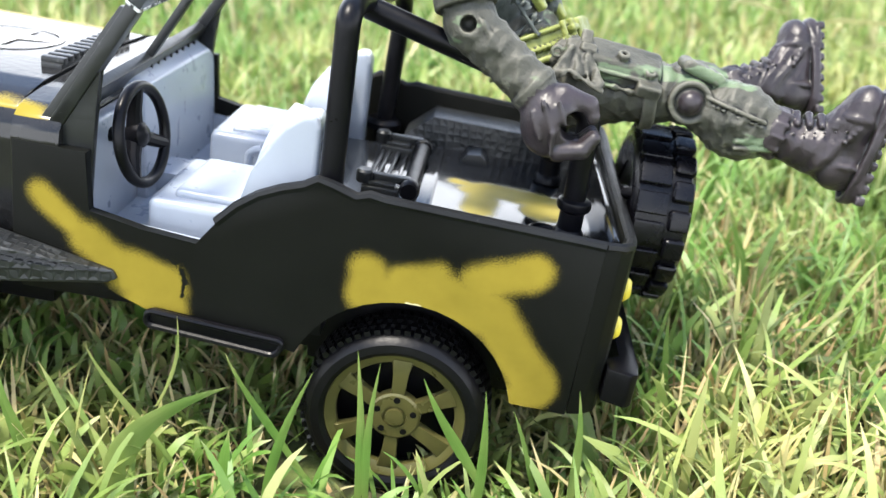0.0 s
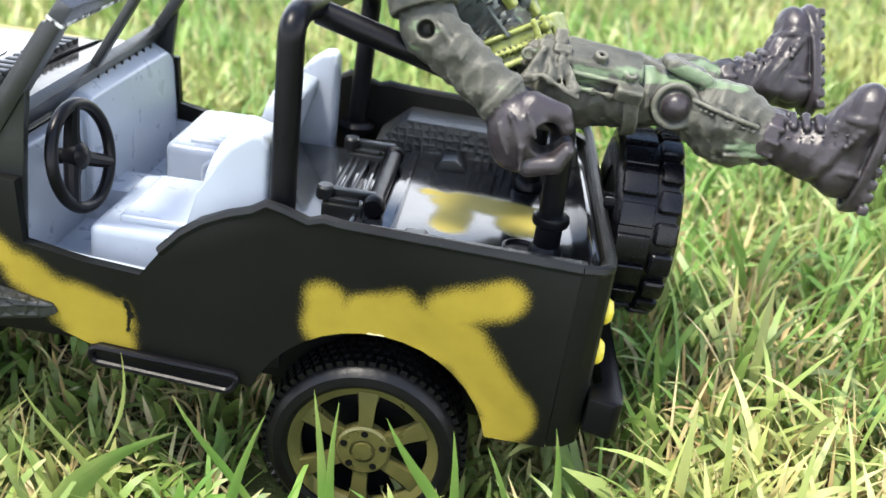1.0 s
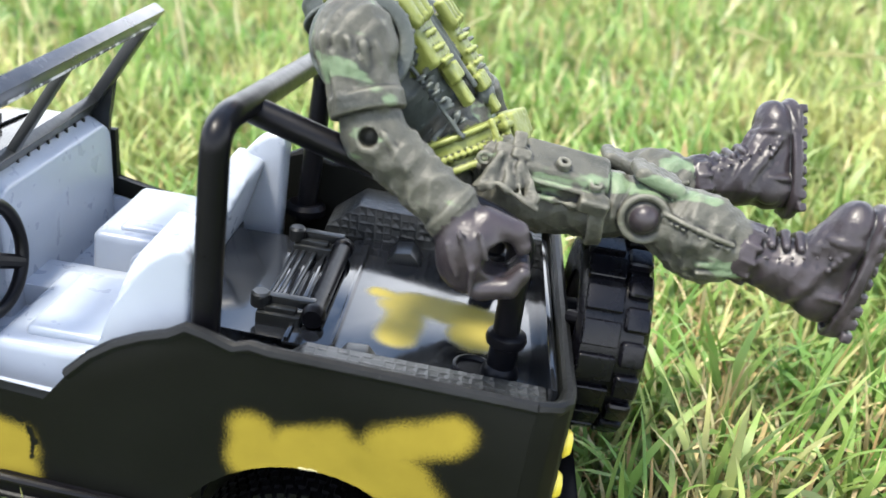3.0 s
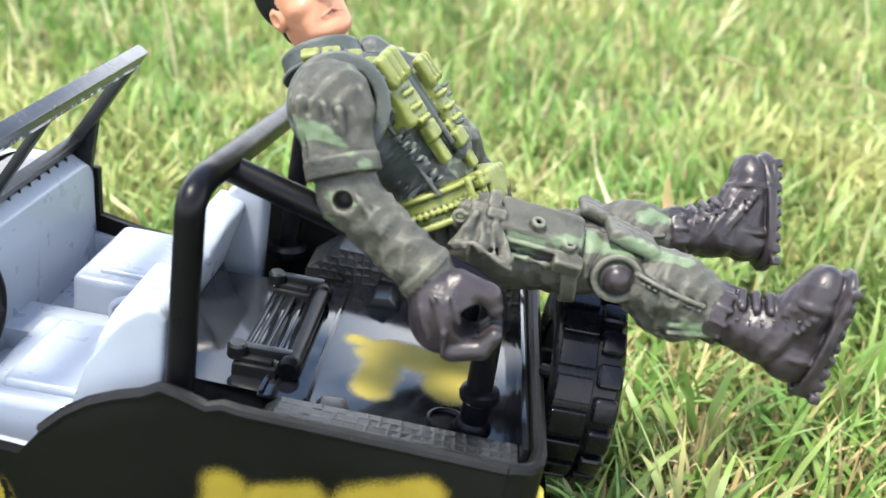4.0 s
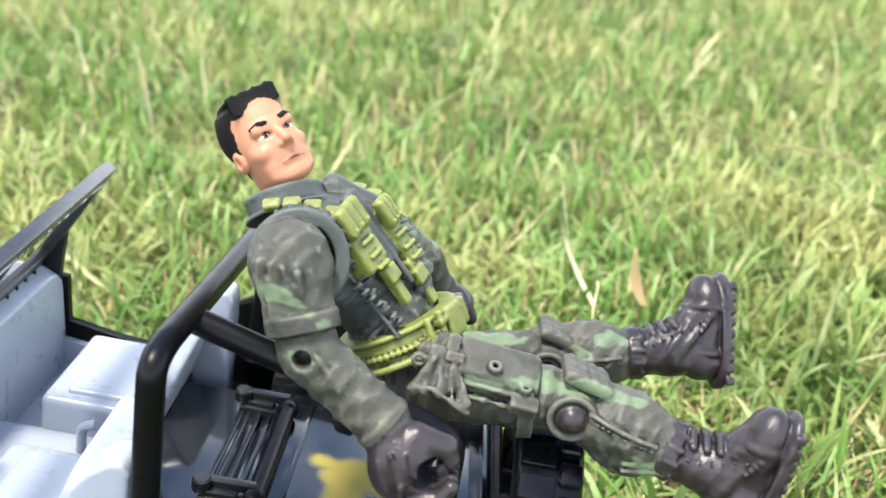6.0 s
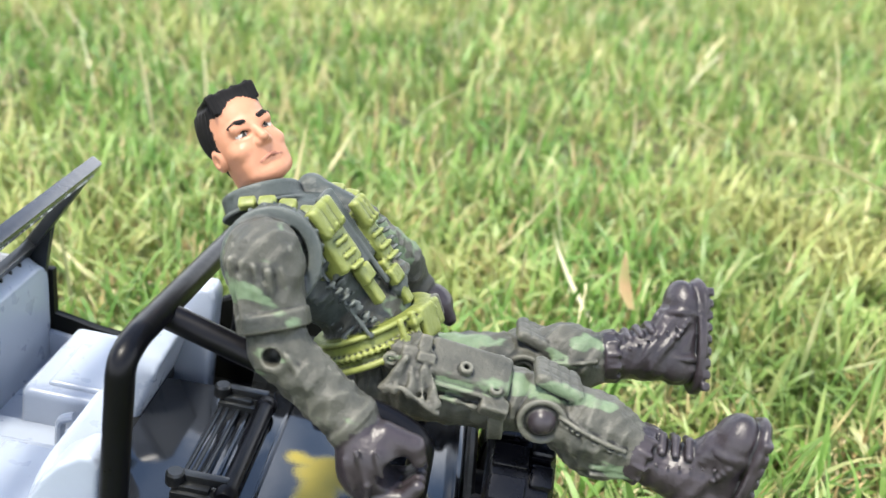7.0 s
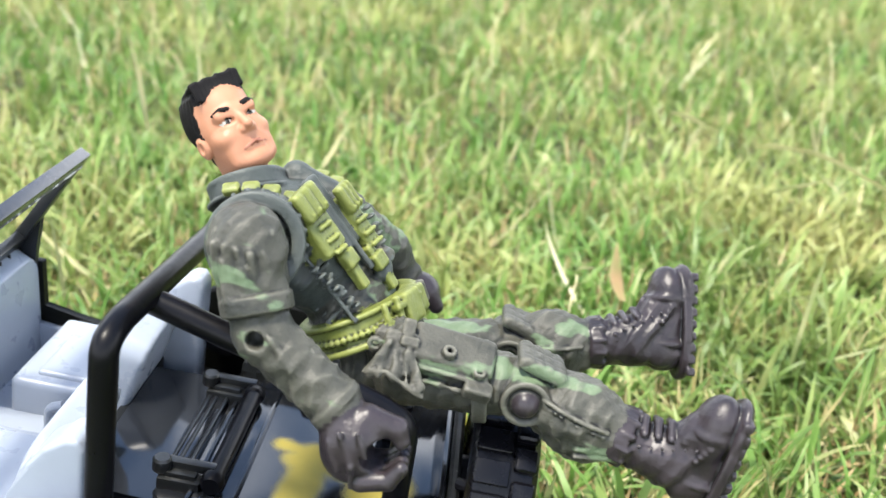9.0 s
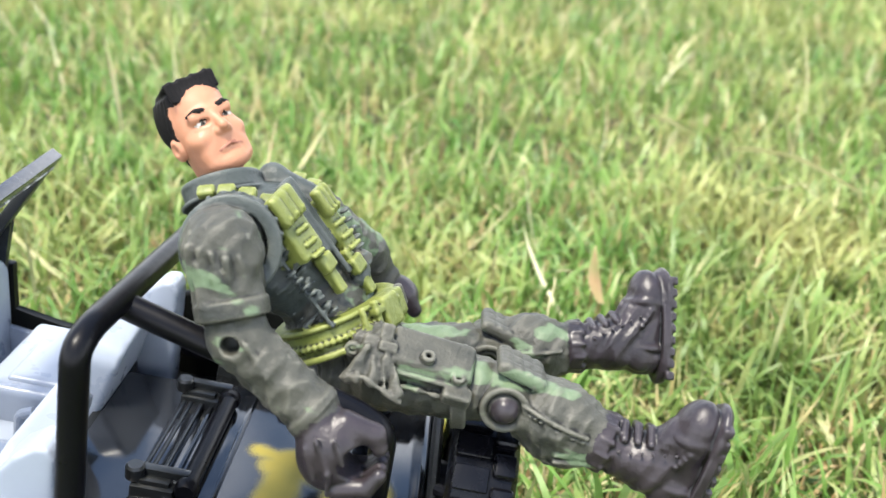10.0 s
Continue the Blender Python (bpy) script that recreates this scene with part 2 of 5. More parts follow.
# ---- the jeep's place: it stands tilted in the thick grass ----
DOLL = pose(-0.01731, 0.12664, -0.01791, -5.748, 7.498, -4.377)
JEEP = DOLL @ pose(0, 0.012, 0.072) @ pose(0, 0, 0, 2.2) @ pose(0, -0.012, -0.072)
JINV = JEEP.inverted()
JR = np.array(JEEP.to_3x3())
JT = np.array(JEEP.translation)
MM = 0.001
SOLE = 17.8          # underside of the tyres, in the jeep's own millimetres


def soil_height(x, y):
    """Gently uneven ground, pressed to the jeep's wheels where it stands."""
    base = 0.004 * np.sin(7.0 * x + 1.0) * np.cos(5.0 * y + 0.4) + 0.002 * np.sin(23 * x + 9 * y)
    base = base * np.clip(1 - np.hypot(x, y) / 40, 0, 1) - 0.001
    n = JR[:, 2]
    p = JT + JR @ np.array([0, 0, SOLE * MM])
    plane = p[2] - (n[0] * (x - p[0]) + n[1] * (y - p[1])) / n[2]
    local = np.stack([x - JT[0], y - JT[1]], -1) @ JR[:2, :2]
    jx, jy = local[..., 0], local[..., 1]
    dx = np.maximum(np.maximum(-0.125 - jx, jx - 0.03), 0)
    dy = np.maximum(np.maximum(-0.004 - jy, jy - 0.075), 0)
    w = np.clip(1 - np.hypot(dx, dy) / 0.05, 0, 1)
    w = w * w * (3 - 2 * w)
    return base * (1 - w) + plane * w


def build_ground():
    near = np.linspace(-0.5, 0.5, 81)
    far = np.array([0.6, 0.75, 1, 1.4, 2, 3, 5, 8, 14, 25, 45, 90, 180, 400, 900])
    line = np.concatenate([-far[::-1], near, far])
    xs, ys = np.meshgrid(line, line + 0.2, indexing="ij")
    zs = soil_height(xs, ys)
    n = len(line)
    verts = np.stack([xs, ys, zs], -1).reshape(-1, 3)
    i, j = np.meshgrid(np.arange(n - 1), np.arange(n - 1), indexing="ij")
    a = (i * n + j).ravel()
    faces = np.stack([a, a + n, a + n + 1, a + 1], -1)
    me = bpy.data.meshes.new("ground")
    me.from_pydata(verts.tolist(), [], faces.tolist())
    me.materials.append(m_soil)
    me.shade_smooth()
    return tagged(new("ground", me), "lawn soil with thatch of dry grass and clippings", "ground", kind="structure")


build_ground()


# ---- building helpers; the jeep's parts are given in its own millimetres ----
def part(name, bm, material, parent, label="", smooth=True, angle=35):
    me = bpy.data.meshes.new(name)
    bmesh.ops.recalc_face_normals(bm, faces=bm.faces)
    bmesh.ops.scale(bm, vec=(MM, MM, MM), verts=bm.verts)
    bm.to_mesh(me)
    bm.free()
    me.materials.append(material)
    if smooth:
        me.shade_smooth()
        me.set_sharp_from_angle(angle=radians(angle))
    ob = new(name, me)
    ob.parent = parent
    if label:
        tagged(ob, label)
    return ob


def add_prism(bm, pts, axis, lo, hi, bevel=0.0, segs=2):
    """A flat outline pushed along an axis (0, 1 or 2). The outline's two numbers are the other two axes in order."""
    def place(p, w):
        q = list(p)
        q.insert(axis, w)
        return q
    a = [bm.verts.new(place(p, lo)) for p in pts]
    b = [bm.verts.new(place(p, hi)) for p in pts]
    made = [bm.faces.new(a), bm.faces.new(b[::-1])]
    for k in range(len(pts)):
        j = (k + 1) % len(pts)
        made.append(bm.faces.new((a[j], a[k], b[k], b[j])))
    if bevel:
        edges = list({e for f in made for e in f.edges})
        bmesh.ops.bevel(bm, geom=edges, offset=bevel, segments=segs, profile=0.6, affect="EDGES", clamp_overlap=True)
    return bm


def add_box(bm, lo, hi, bevel=0.4, m=None, segs=2):
    sub = bmesh.new()
    bmesh.ops.create_cube(sub, size=1)
    for v in sub.verts:
        v.co = Vector([lo[k] + (v.co[k] + 0.5) * (hi[k] - lo[k]) for k in range(3)])
    if bevel:
        bmesh.ops.bevel(sub, geom=sub.edges[:], offset=bevel, segments=segs, profile=0.6, affect="EDGES", clamp_overlap=True)
    if m is not None:
        bmesh.ops.transform(sub, matrix=m, verts=sub.verts)
    return merge(bm, sub)


def merge(bm, sub):
    me = bpy.data.meshes.new("join")
    sub.to_mesh(me)
    sub.free()
    bm.from_mesh(me)
    bpy.data.meshes.remove(me)
    return bm


def add_tube(bm, path, radius, sides=16, close=False, cap=True):
    """A round rod along a path; radius may be one number or one for each point."""
    pts = [Vector(p) for p in path]
    rad = radius if isinstance(radius, (list, tuple)) else [radius] * len(pts)
    n = len(pts)
    rings, ref = [], None
    for k, p in enumerate(pts):
        if close:
            d = pts[(k + 1) % n] - pts[k - 1]
        else:
            d = pts[min(k + 1, n - 1)] - pts[max(k - 1, 0)]
        d.normalize()
        if ref is None:
            ref = d.orthogonal().normalized()
        ref = (ref - d * ref.dot(d)).normalized()
        side = d.cross(ref)
        rings.append([bm.verts.new(p + rad[k] * (math.cos(2 * math.pi * s / sides) * ref + math.sin(2 * math.pi * s / sides) * side)) for s in range(sides)])
    for k in range(n if close else n - 1):
        a, b = rings[k], rings[(k + 1) % n]
        for s in range(sides):
            r = (s + 1) % sides
            bm.faces.new((a[s], a[r], b[r], b[s]))
    if cap and not close:
        bm.faces.new(rings[0][::-1])
        bm.faces.new(rings[-1])
    return bm


def rounded(path, radius, steps=6):
    """A path with its inner corners rounded."""
    pts = [Vector(p) for p in path]
    out = [pts[0]]
    for k in range(1, len(pts) - 1):
        a, b, c = pts[k - 1], pts[k], pts[k + 1]
        r = min(radius, (a - b).length * 0.45, (c - b).length * 0.45)
        p, q = b + (a - b).normalized() * r, b + (c - b).normalized() * r
        for s in range(steps + 1):
            t = s / steps
            out.append((1 - t) ** 2 * p + 2 * t * (1 - t) * b + t * t * q)
    return out + [pts[-1]]


def add_lathe(bm, profile, sides=48, m=None):
    """A closed profile of (radius, height) turned round the z axis."""
    sub = bmesh.new()
    rings = []
    for r, h in profile:
        rings.append([sub.verts.new((r * math.cos(2 * math.pi * s / sides), r * math.sin(2 * math.pi * s / sides), h)) for s in range(sides)])
    n = len(profile)
    for k in range(n):
        a, b = rings[k], rings[(k + 1) % n]
        for s in range(sides):
            r = (s + 1) % sides
            sub.faces.new((a[s], a[r], b[r], b[s]))
    if m is not None:
        bmesh.ops.transform(sub, matrix=m, verts=sub.verts)
    return merge(bm, sub)


def empty(name, m, parent=None):
    ob = new(name)
    ob.empty_display_size = 0.01
    ob.parent = parent
    ob.matrix_basis = m
    return ob


# ---- the toy jeep ----
MID, WIDE = 35.5, 71.0
jeep = tagged(empty("toy_jeep", JEEP), "dark green plastic toy jeep with yellow spray camouflage, in grass", "toy car")


def other(y):
    return WIDE - y


def arc(cx, cz, r, a0, a1, steps):
    return [(cx + r * math.cos(radians(a0 + (a1 - a0) * k / steps)), cz + r * math.sin(radians(a0 + (a1 - a0) * k / steps))) for k in range(steps + 1)]


SIDE = ([(33.8, 73.2), (-2.0, 74.6), (-4.4, 75.0), (-6.6, 74.3), (-10.5, 75.6), (-12.8, 76.1), (-15.0, 74.7)]
        + [(-18.4, 73.6), (-22.0, 71.9), (-25.4, 69.4), (-28.6, 66.0), (-31.6, 61.6)]
        + [(-40.5, 62.6), (-49.6, 64.2), (-50.0, 74.2), (-62.0, 74.4), (-62.3, 49.5), (-47.5, 51.2), (-44.5, 50.0), (-40.0, 48.2), (-34.5, 47.4), (-15.6, 45.0)]
        + arc(4.6, 38.0, 19.6, 160, 12, 16) + [(24.0, 42.3), (33.5, 41.8)])


def build_body():
    for y0, y1, lift in ((0.0, 1.8, 0.0), (other(1.8), other(0.0), 2.4)):
        part("side_panel", add_prism(bmesh.new(), [(x, z + (lift if z > 60 else 0)) for x, z in SIDE], 1, y0, y1, 0.45), m_body, jeep)
    # rounded rear corners and the tailgate
    for flip in (False, True):
        pts = [(33.6, 0.0), (36.4, 0.7), (38.4, 2.4), (39.3, 5.2), (39.3, 8.0), (37.6, 8.0), (37.5, 5.6), (36.9, 3.6), (35.6, 2.3), (33.6, 1.8)]
        if flip:
            pts = [(x, other(y)) for x, y in pts][::-1]
        part("rear_corner", add_prism(bmesh.new(), pts, 2, 42.0, 73.0, 0.3), m_body, jeep)
    part("tailgate", add_box(bmesh.new(), (37.5, 8.0, 43.0), (39.3, other(8.0), 72.8), 0.4), m_body, jeep)
    part("tailgate_liner", add_box(bmesh.new(), (36.2, 8.4, 59.6), (37.3, other(8.4), 71.6), 0.3), m_bed, jeep, "glossy dark inner face of the tailgate")
    # rolled rim along the tub's top
    for y, lift in ((0.7, 0.0), (other(0.7), 2.4)):
        top = [(x, z + lift) for x, z in SIDE[:11]]
        path = [(x, y, z - 0.1) for x, z in top]
        part("rim_lip", add_tube(bmesh.new(), path, 0.95, 8), m_edge, jeep, "scuffed rim of the tub")
    rear = [(33.8, 0.9, 73.0), (36.6, 1.6, 72.9), (38.0, 3.2, 72.8), (38.5, 6.0, 72.7), (38.5, MID, 73.2), (38.5, other(6.0), 74.2), (38.0, other(3.2), 74.8), (36.6, other(1.6), 75.2), (33.8, other(0.9), 75.4)]
    part("rim_lip", add_tube(bmesh.new(), rear, 0.95, 8), m_edge, jeep, "scuffed rim of the tub")
    # bed: platform, side channels, wheel boxes
    bm = add_prism(bmesh.new(), [(-20.5, 17.0), (-1.0, 17.0), (3.0, 12.4), (37.4, 12.4), (37.4, other(12.4)), (3.0, other(12.4)), (-1.0, other(17.0)), (-20.5, other(17.0))], 2, 58.0, 67.4, 0.5)
    part("bed_platform", bm, m_bed, jeep, "glossy dark load bed with a yellow paint patch")
    part("bed_floor", add_box(bmesh.new(), (-21.0, 1.9, 56.5), (37.4, other(1.9), 59.5), 0.2), m_trim, jeep)
    for flip in (False, True):
        high = 3.4 if flip else 0.0
        pts = [(-5.5 if flip else -1.5, 60.0), (-5.0 if flip else -1.0, 68.6), (1.0, 70.4 + high), (36.0, 69.6 + high), (37.2, 60.0)]
        y0, y1 = (1.9, 12.3) if not flip else (other(12.3), other(1.9))
        part("wheel_box", add_prism(bmesh.new(), pts, 1, y0, y1, 0.5), m_tread, jeep, "dark wheel box with moulded tread plate top")
    # underside and the cab's floor pan
    part("floor_pan", add_box(bmesh.new(), (-62.0, 2.0, 47.5), (-10.0, other(2.0), 51.0), 0.4), m_black, jeep)
    part("rear_underbody", add_box(bmesh.new(), (-14.0, 14.0, 36.0), (37.0, other(14.0), 56.0), 0.8), m_black, jeep)
    part("wheel_well", add_box(bmesh.new(), (-16.0, 11.0, 40.0), (26.0, 13.8, 58.0), 0.4), m_black, jeep)
    part("axle", add_tube(bmesh.new(), [(4.7, 10, 34.3), (4.7, other(10), 34.3)], 2.2, 12), m_black, jeep)
    part("axle", add_tube(bmesh.new(), [(-92.0, 10, 34.3), (-92.0, other(10), 34.3)], 2.2, 12), m_black, jeep)
    part("front_underbody", add_box(bmesh.new(), (-118.0, 14.0, 38.0), (-62.0, other(14.0), 60.0), 0.8), m_black, jeep)


build_body()


def build_bed_details():
    # two clamps with round pads, a flat strap between, the long cylinder in its slot and a raised line
    for y in (22.4, 48.6):
        bm = add_box(bmesh.new(), (-8.4, y - 2.6, 67.3), (-1.6, y + 0.6, 69.4), 0.3)
        add_box(bm, (-7.6, y - 1.8, 69.0), (-2.4, y + 0.4, 70.2), 0.3)
        add_box(bm, (-8.8, y - 0.4, 69.9), (0.2, y + 1.3, 71.4), 0.35)
        add_lathe(bm, [(0.01, 69.6), (1.3, 69.6), (1.5, 69.9), (1.5, 71.7), (1.2, 72.1), (0.01, 72.1)], 20, Matrix.Translation((-8.2, y - 0.6, 0)))
        part("clamp", bm, m_trim, jeep)
    part("strap_bed", add_box(bmesh.new(), (-8.6, 24.4, 67.3), (-4.2, 47.6, 68.3), 0.3), m_bed, jeep)
    for x in (-8.0, -6.8, -4.9):
        part("ridge", add_tube(bmesh.new(), [(x, 24.4, 68.3), (x + 0.4, 47.6, 68.3)], 0.42, 8), m_trim, jeep)
    slot = part("slot_frame", add_prism(bmesh.new(), [(-3.2, 15.2), (4.6, 15.2), (4.6, 53.8), (-3.2, 53.8)], 2, 67.2, 67.9, 0.25), m_bed, jeep)
    for x in (-2.7, 4.1):
        part("slot_edge", add_box(bmesh.new(), (x - 0.35, 15.4, 67.6), (x + 0.35, 53.6, 68.5), 0.25), m_bed, slot)
    bm = add_tube(bmesh.new(), [(0.3, 19.6, 69.7), (0.3, 20.4, 69.7), (0.3, 21.6, 69.7), (0.3, 22.0, 69.7), (0.3, 46.2, 69.7), (0.3, 46.6, 69.7), (0.3, 47.8, 69.7), (0.3, 48.4, 69.7)], [1.5, 1.9, 1.9, 1.5, 1.5, 1.9, 1.9, 1.5], 18)
    part("long_cylinder", bm, m_black, jeep)
    part("hinge_block", add_prism(bmesh.new(), [(8.0, 67.2), (9.4, 69.4), (12.2, 69.8), (13.6, 68.6), (14.4, 67.2)], 1, 49.6, 55.5, 0.3), m_trim, jeep)
    part("hinge_block", add_prism(bmesh.new(), [(5.4, 67.2), (6.4, 68.6), (9.6, 68.8), (11.0, 67.2)], 1, 13.5, 17.0, 0.3), m_trim, jeep)
    # dark socket beside each rear post
    for x, y in ((25.4, 17.8),):
        bm = add_lathe(bmesh.new(), [(2.2, 67.2), (3.0, 67.2), (3.1, 67.9), (2.7, 68.0), (2.5, 67.8), (2.2, 67.3)], 28, Matrix.Translation((x, y, 0)))
        add_lathe(bm, [(0.01, 67.3), (2.3, 67.3), (2.3, 67.5), (0.01, 67.5)], 28, Matrix.Translation((x, y, 0)))
        part("post_socket", bm, m_black, jeep)


build_bed_details()


def build_roll_bar():
    hoop = rounded([(-11.4, 4.4, 60.0), (-11.6, 4.6, 101.4), (-11.5, 9.0, 102.6), (-9.8, 61.5, 99.2), (-9.3, 66.0, 95.6), (-10.4, 66.2, 66.0)], 2.4, 6)
    bar = part("roll_bar", add_tube(bmesh.new(), hoop, 1.95, 20), m_black, jeep, "glossy black plastic roll bar with scuffed seam")
    for flip in (False, True):
        f = other if flip else (lambda v: v)
        py = 47.0 if flip else 17.2
        by = 19.4
        tall = 84.0 if flip else 89.6
        px = 26.6 if flip else 29.4
        if flip:
            part("rear_post", add_tube(bmesh.new(), [(px, py, 66.5), (px + 0.4, py - 0.6, tall)], 1.9, 18), m_black, bar)
        else:
            brace = rounded([(-10.8, by, 100.8), (24.0, py, tall + 2.4), (28.8, py, tall), (px, py, 66.5)], 4.0, 6)
            part("brace", add_tube(bmesh.new(), brace, 2.0, 18), m_black, bar)
        prof = [(0.01, 66.9), (2.5, 66.9), (2.9, 67.6), (2.7, 68.6), (2.2, 69.2), (2.2, 72.4), (2.9, 72.9), (3.1, 73.6), (2.9, 74.4), (2.3, 74.8), (0.01, 74.8)]
        part("post_collar", add_lathe(bmesh.new(), prof, 28, Matrix.Translation((px, py, 0))), m_black, bar)
        part("foot_plate", add_lathe(bmesh.new(), [(0.01, 59.5), (4.0, 59.5), (4.0, 60.8), (3.2, 61.6), (0.01, 61.6)], 24, Matrix.Translation((-10.5 if flip else -11.4, f(4.6), 8.0 if flip else 0))), m_black, bar)


build_roll_bar()


def build_windscreen():
    frame_ob = part("windscreen_frame", add_tube(bmesh.new(), [(-56.0, 2.5, 77.0), (-56.0, other(2.5), 77.0)], 1.6, 8), m_trim, jeep, "folding windscreen frame with scuffed edges, no glass")
    lean = math.atan2(16.5, 27.5)

    def slab(y0, y1, s0, s1, name, thick=2.2, mat=m_trim):
        # s runs up along the raked frame from its foot
        bm = bmesh.new()
        add_box(bm, (-thick / 2, y0, s0), (thick / 2, y1, s1), 0.35)
        bmesh.ops.transform(bm, matrix=Matrix.Translation((-58.2, 0, 73.3)) @ Matrix.Rotation(radians(1.3), 4, "X") @ Matrix.Rotation(lean, 4, "Y"), verts=bm.verts)
        part(name, bm, mat, frame_ob)

    slab(1.6, 4.8, 0, 29.6, "frame_post")
    slab(other(4.8), other(1.6), 0, 29.6, "frame_post")
    slab(34.4, 36.4, 0.0, 29.6, "frame_post", 1.6)
    slab(1.4, other(1.4), 29.0, 32.1, "frame_top", 2.4, m_screen)
    slab(1.5, other(1.5), 28.4, 29.1, "frame_rim", 2.7, m_scuffed)
    slab(1.6, other(1.6), 0.5, 10.2, "frame_sill", 2.0)
    for y0 in (1.9, other(3.4)):
        back = 0.4 if y0 < 10 else 2.0
        pts = [(-61.0, 72.0), (-49.8 - back, 63.5), (-49.0 - back * 0.8, 80.0), (-48.6 - back * 0.7, 88.0), (-46.4 - back * 0.3, 93.4), (-43.8, 97.6), (-45.8, 97.6), (-59.6, 76.0)]
        part("side_gusset", add_prism(bmesh.new(), pts, 1, y0, y0 + 1.5, 0.35), m_trim, jeep)


build_windscreen()


def build_front():
    # cowl and bonnet: one rounded section pushed forward
    def section(y0, y1, ztop, r=5.0, zlow=55.0):
        left = [(y0, zlow)] + [(y0 + r - r * math.cos(radians(a)), ztop - r + r * math.sin(radians(a))) for a in (0, 22, 45, 68, 90)]
        right = [(y0 + y1 - y, z) for y, z in left][::-1]
        crown = [(y0 + (y1 - y0) * k / 6, ztop + 1.3 * math.sin(math.pi * k / 6)) for k in range(1, 6)]
        return left + crown + right
    part("cowl", add_prism(bmesh.new(), section(0.2, 70.8, 79.6, 5.0, 50.5), 0, -62.4, -54.5, 0.4), m_hood, jeep)
    part("bonnet", add_prism(bmesh.new(), section(2.6, 68.4, 80.2, 7.0), 0, -122.0, -62.9, 0.5), m_hood, jeep, "glossy dark bonnet with yellow paint and a white ring emblem")
    bm = bmesh.new()
    add_box(bm, (-66.9, 20.0, 80.4), (-63.1, 51.0, 82.0), 0.3)
    for k in range(12):
        y = 20.6 + k * 2.6
        add_box(bm, (-67.2, y, 81.6), (-63.0, y + 1.7, 82.9), 0.3)
    part("vent_strip", bm, m_trim, jeep, "ridged black vent strip")
    # emblem: a ring with a five-pointed star, as plain print
    cx, cy, z = -81.0, 36.0, 81.66
    bm = bmesh.new()
    for r0, r1 in ((9.2, 10.2),):
        n = 48
        ring = [[bm.verts.new((cx + r * math.cos(2 * math.pi * k / n), cy + r * math.sin(2 * math.pi * k / n), z)) for k in range(n)] for r in (r0, r1)]
        for k in range(n):
            bm.faces.new((ring[0][k], ring[0][(k + 1) % n], ring[1][(k + 1) % n], ring[1][k]))
    star = [bm.verts.new((cx + r * math.cos(math.pi * k / 5), cy + r * math.sin(math.pi * k / 5), z)) for k, r in enumerate([8.6, 3.6] * 5)]
    bm.faces.new(star)
    part("emblem", bm, m_white, jeep, "white printed ring and star")
    part("front_panel", add_prism(bmesh.new(), section(2.6, 68.4, 79.0, 7.0, 46.0), 0, -125.0, -122.2, 0.5), m_body, jeep)
    part("front_bumper", add_box(bmesh.new(), (-131.0, -2.0, 44.0), (-126.0, 73.0, 50.0), 0.8), m_black, jeep)
    for flip in (False, True):
        pts = [(-120.0, 56.0), (-112.0, 60.5), (-66.0, 59.2), (-45.2, 54.6), (-44.4, 53.2), (-46.5, 52.2), (-64.0, 52.2), (-70.0, 56.6), (-112.0, 57.0), (-119.0, 53.0)]
        y0, y1 = (-8.0, -0.1) if not flip else (other(-0.1), other(-8.0))
        bm = add_prism(bmesh.new(), pts, 1, y0, y1, 0.5)
        for v in bm.verts:
            taper = min(1.0, max(0.08, (-44.0 - v.co.x) / 22.0))
            v.co.y = v.co.y * taper if not flip else WIDE + (v.co.y - WIDE) * taper
        part("front_fender", bm, m_tread, jeep, "dark fender with moulded tread plate top")
        y0, y1 = (-1.5, -0.1) if not flip else (other(-0.1), other(-1.5))
        rim_y = -1.6 if not flip else other(-1.6)
        rail = rounded([(-30.0, 0, 48.3), (-38.8, 0, 49.0), (-39.0, 0, 46.2), (-16.6, 0, 44.4), (-15.4, 0, 47.2), (-30.0, 0, 48.3)], 1.4, 5)[:-1]
        bm = add_prism(bmesh.new(), [(q.x, q.z) for q in rail], 1, y0, y1, 0.2)
        add_tube(bm, [(q.x, rim_y, q.z) for q in rail], 0.55, 8, close=True)
        part("step_rail", bm, m_black, jeep)


build_front()


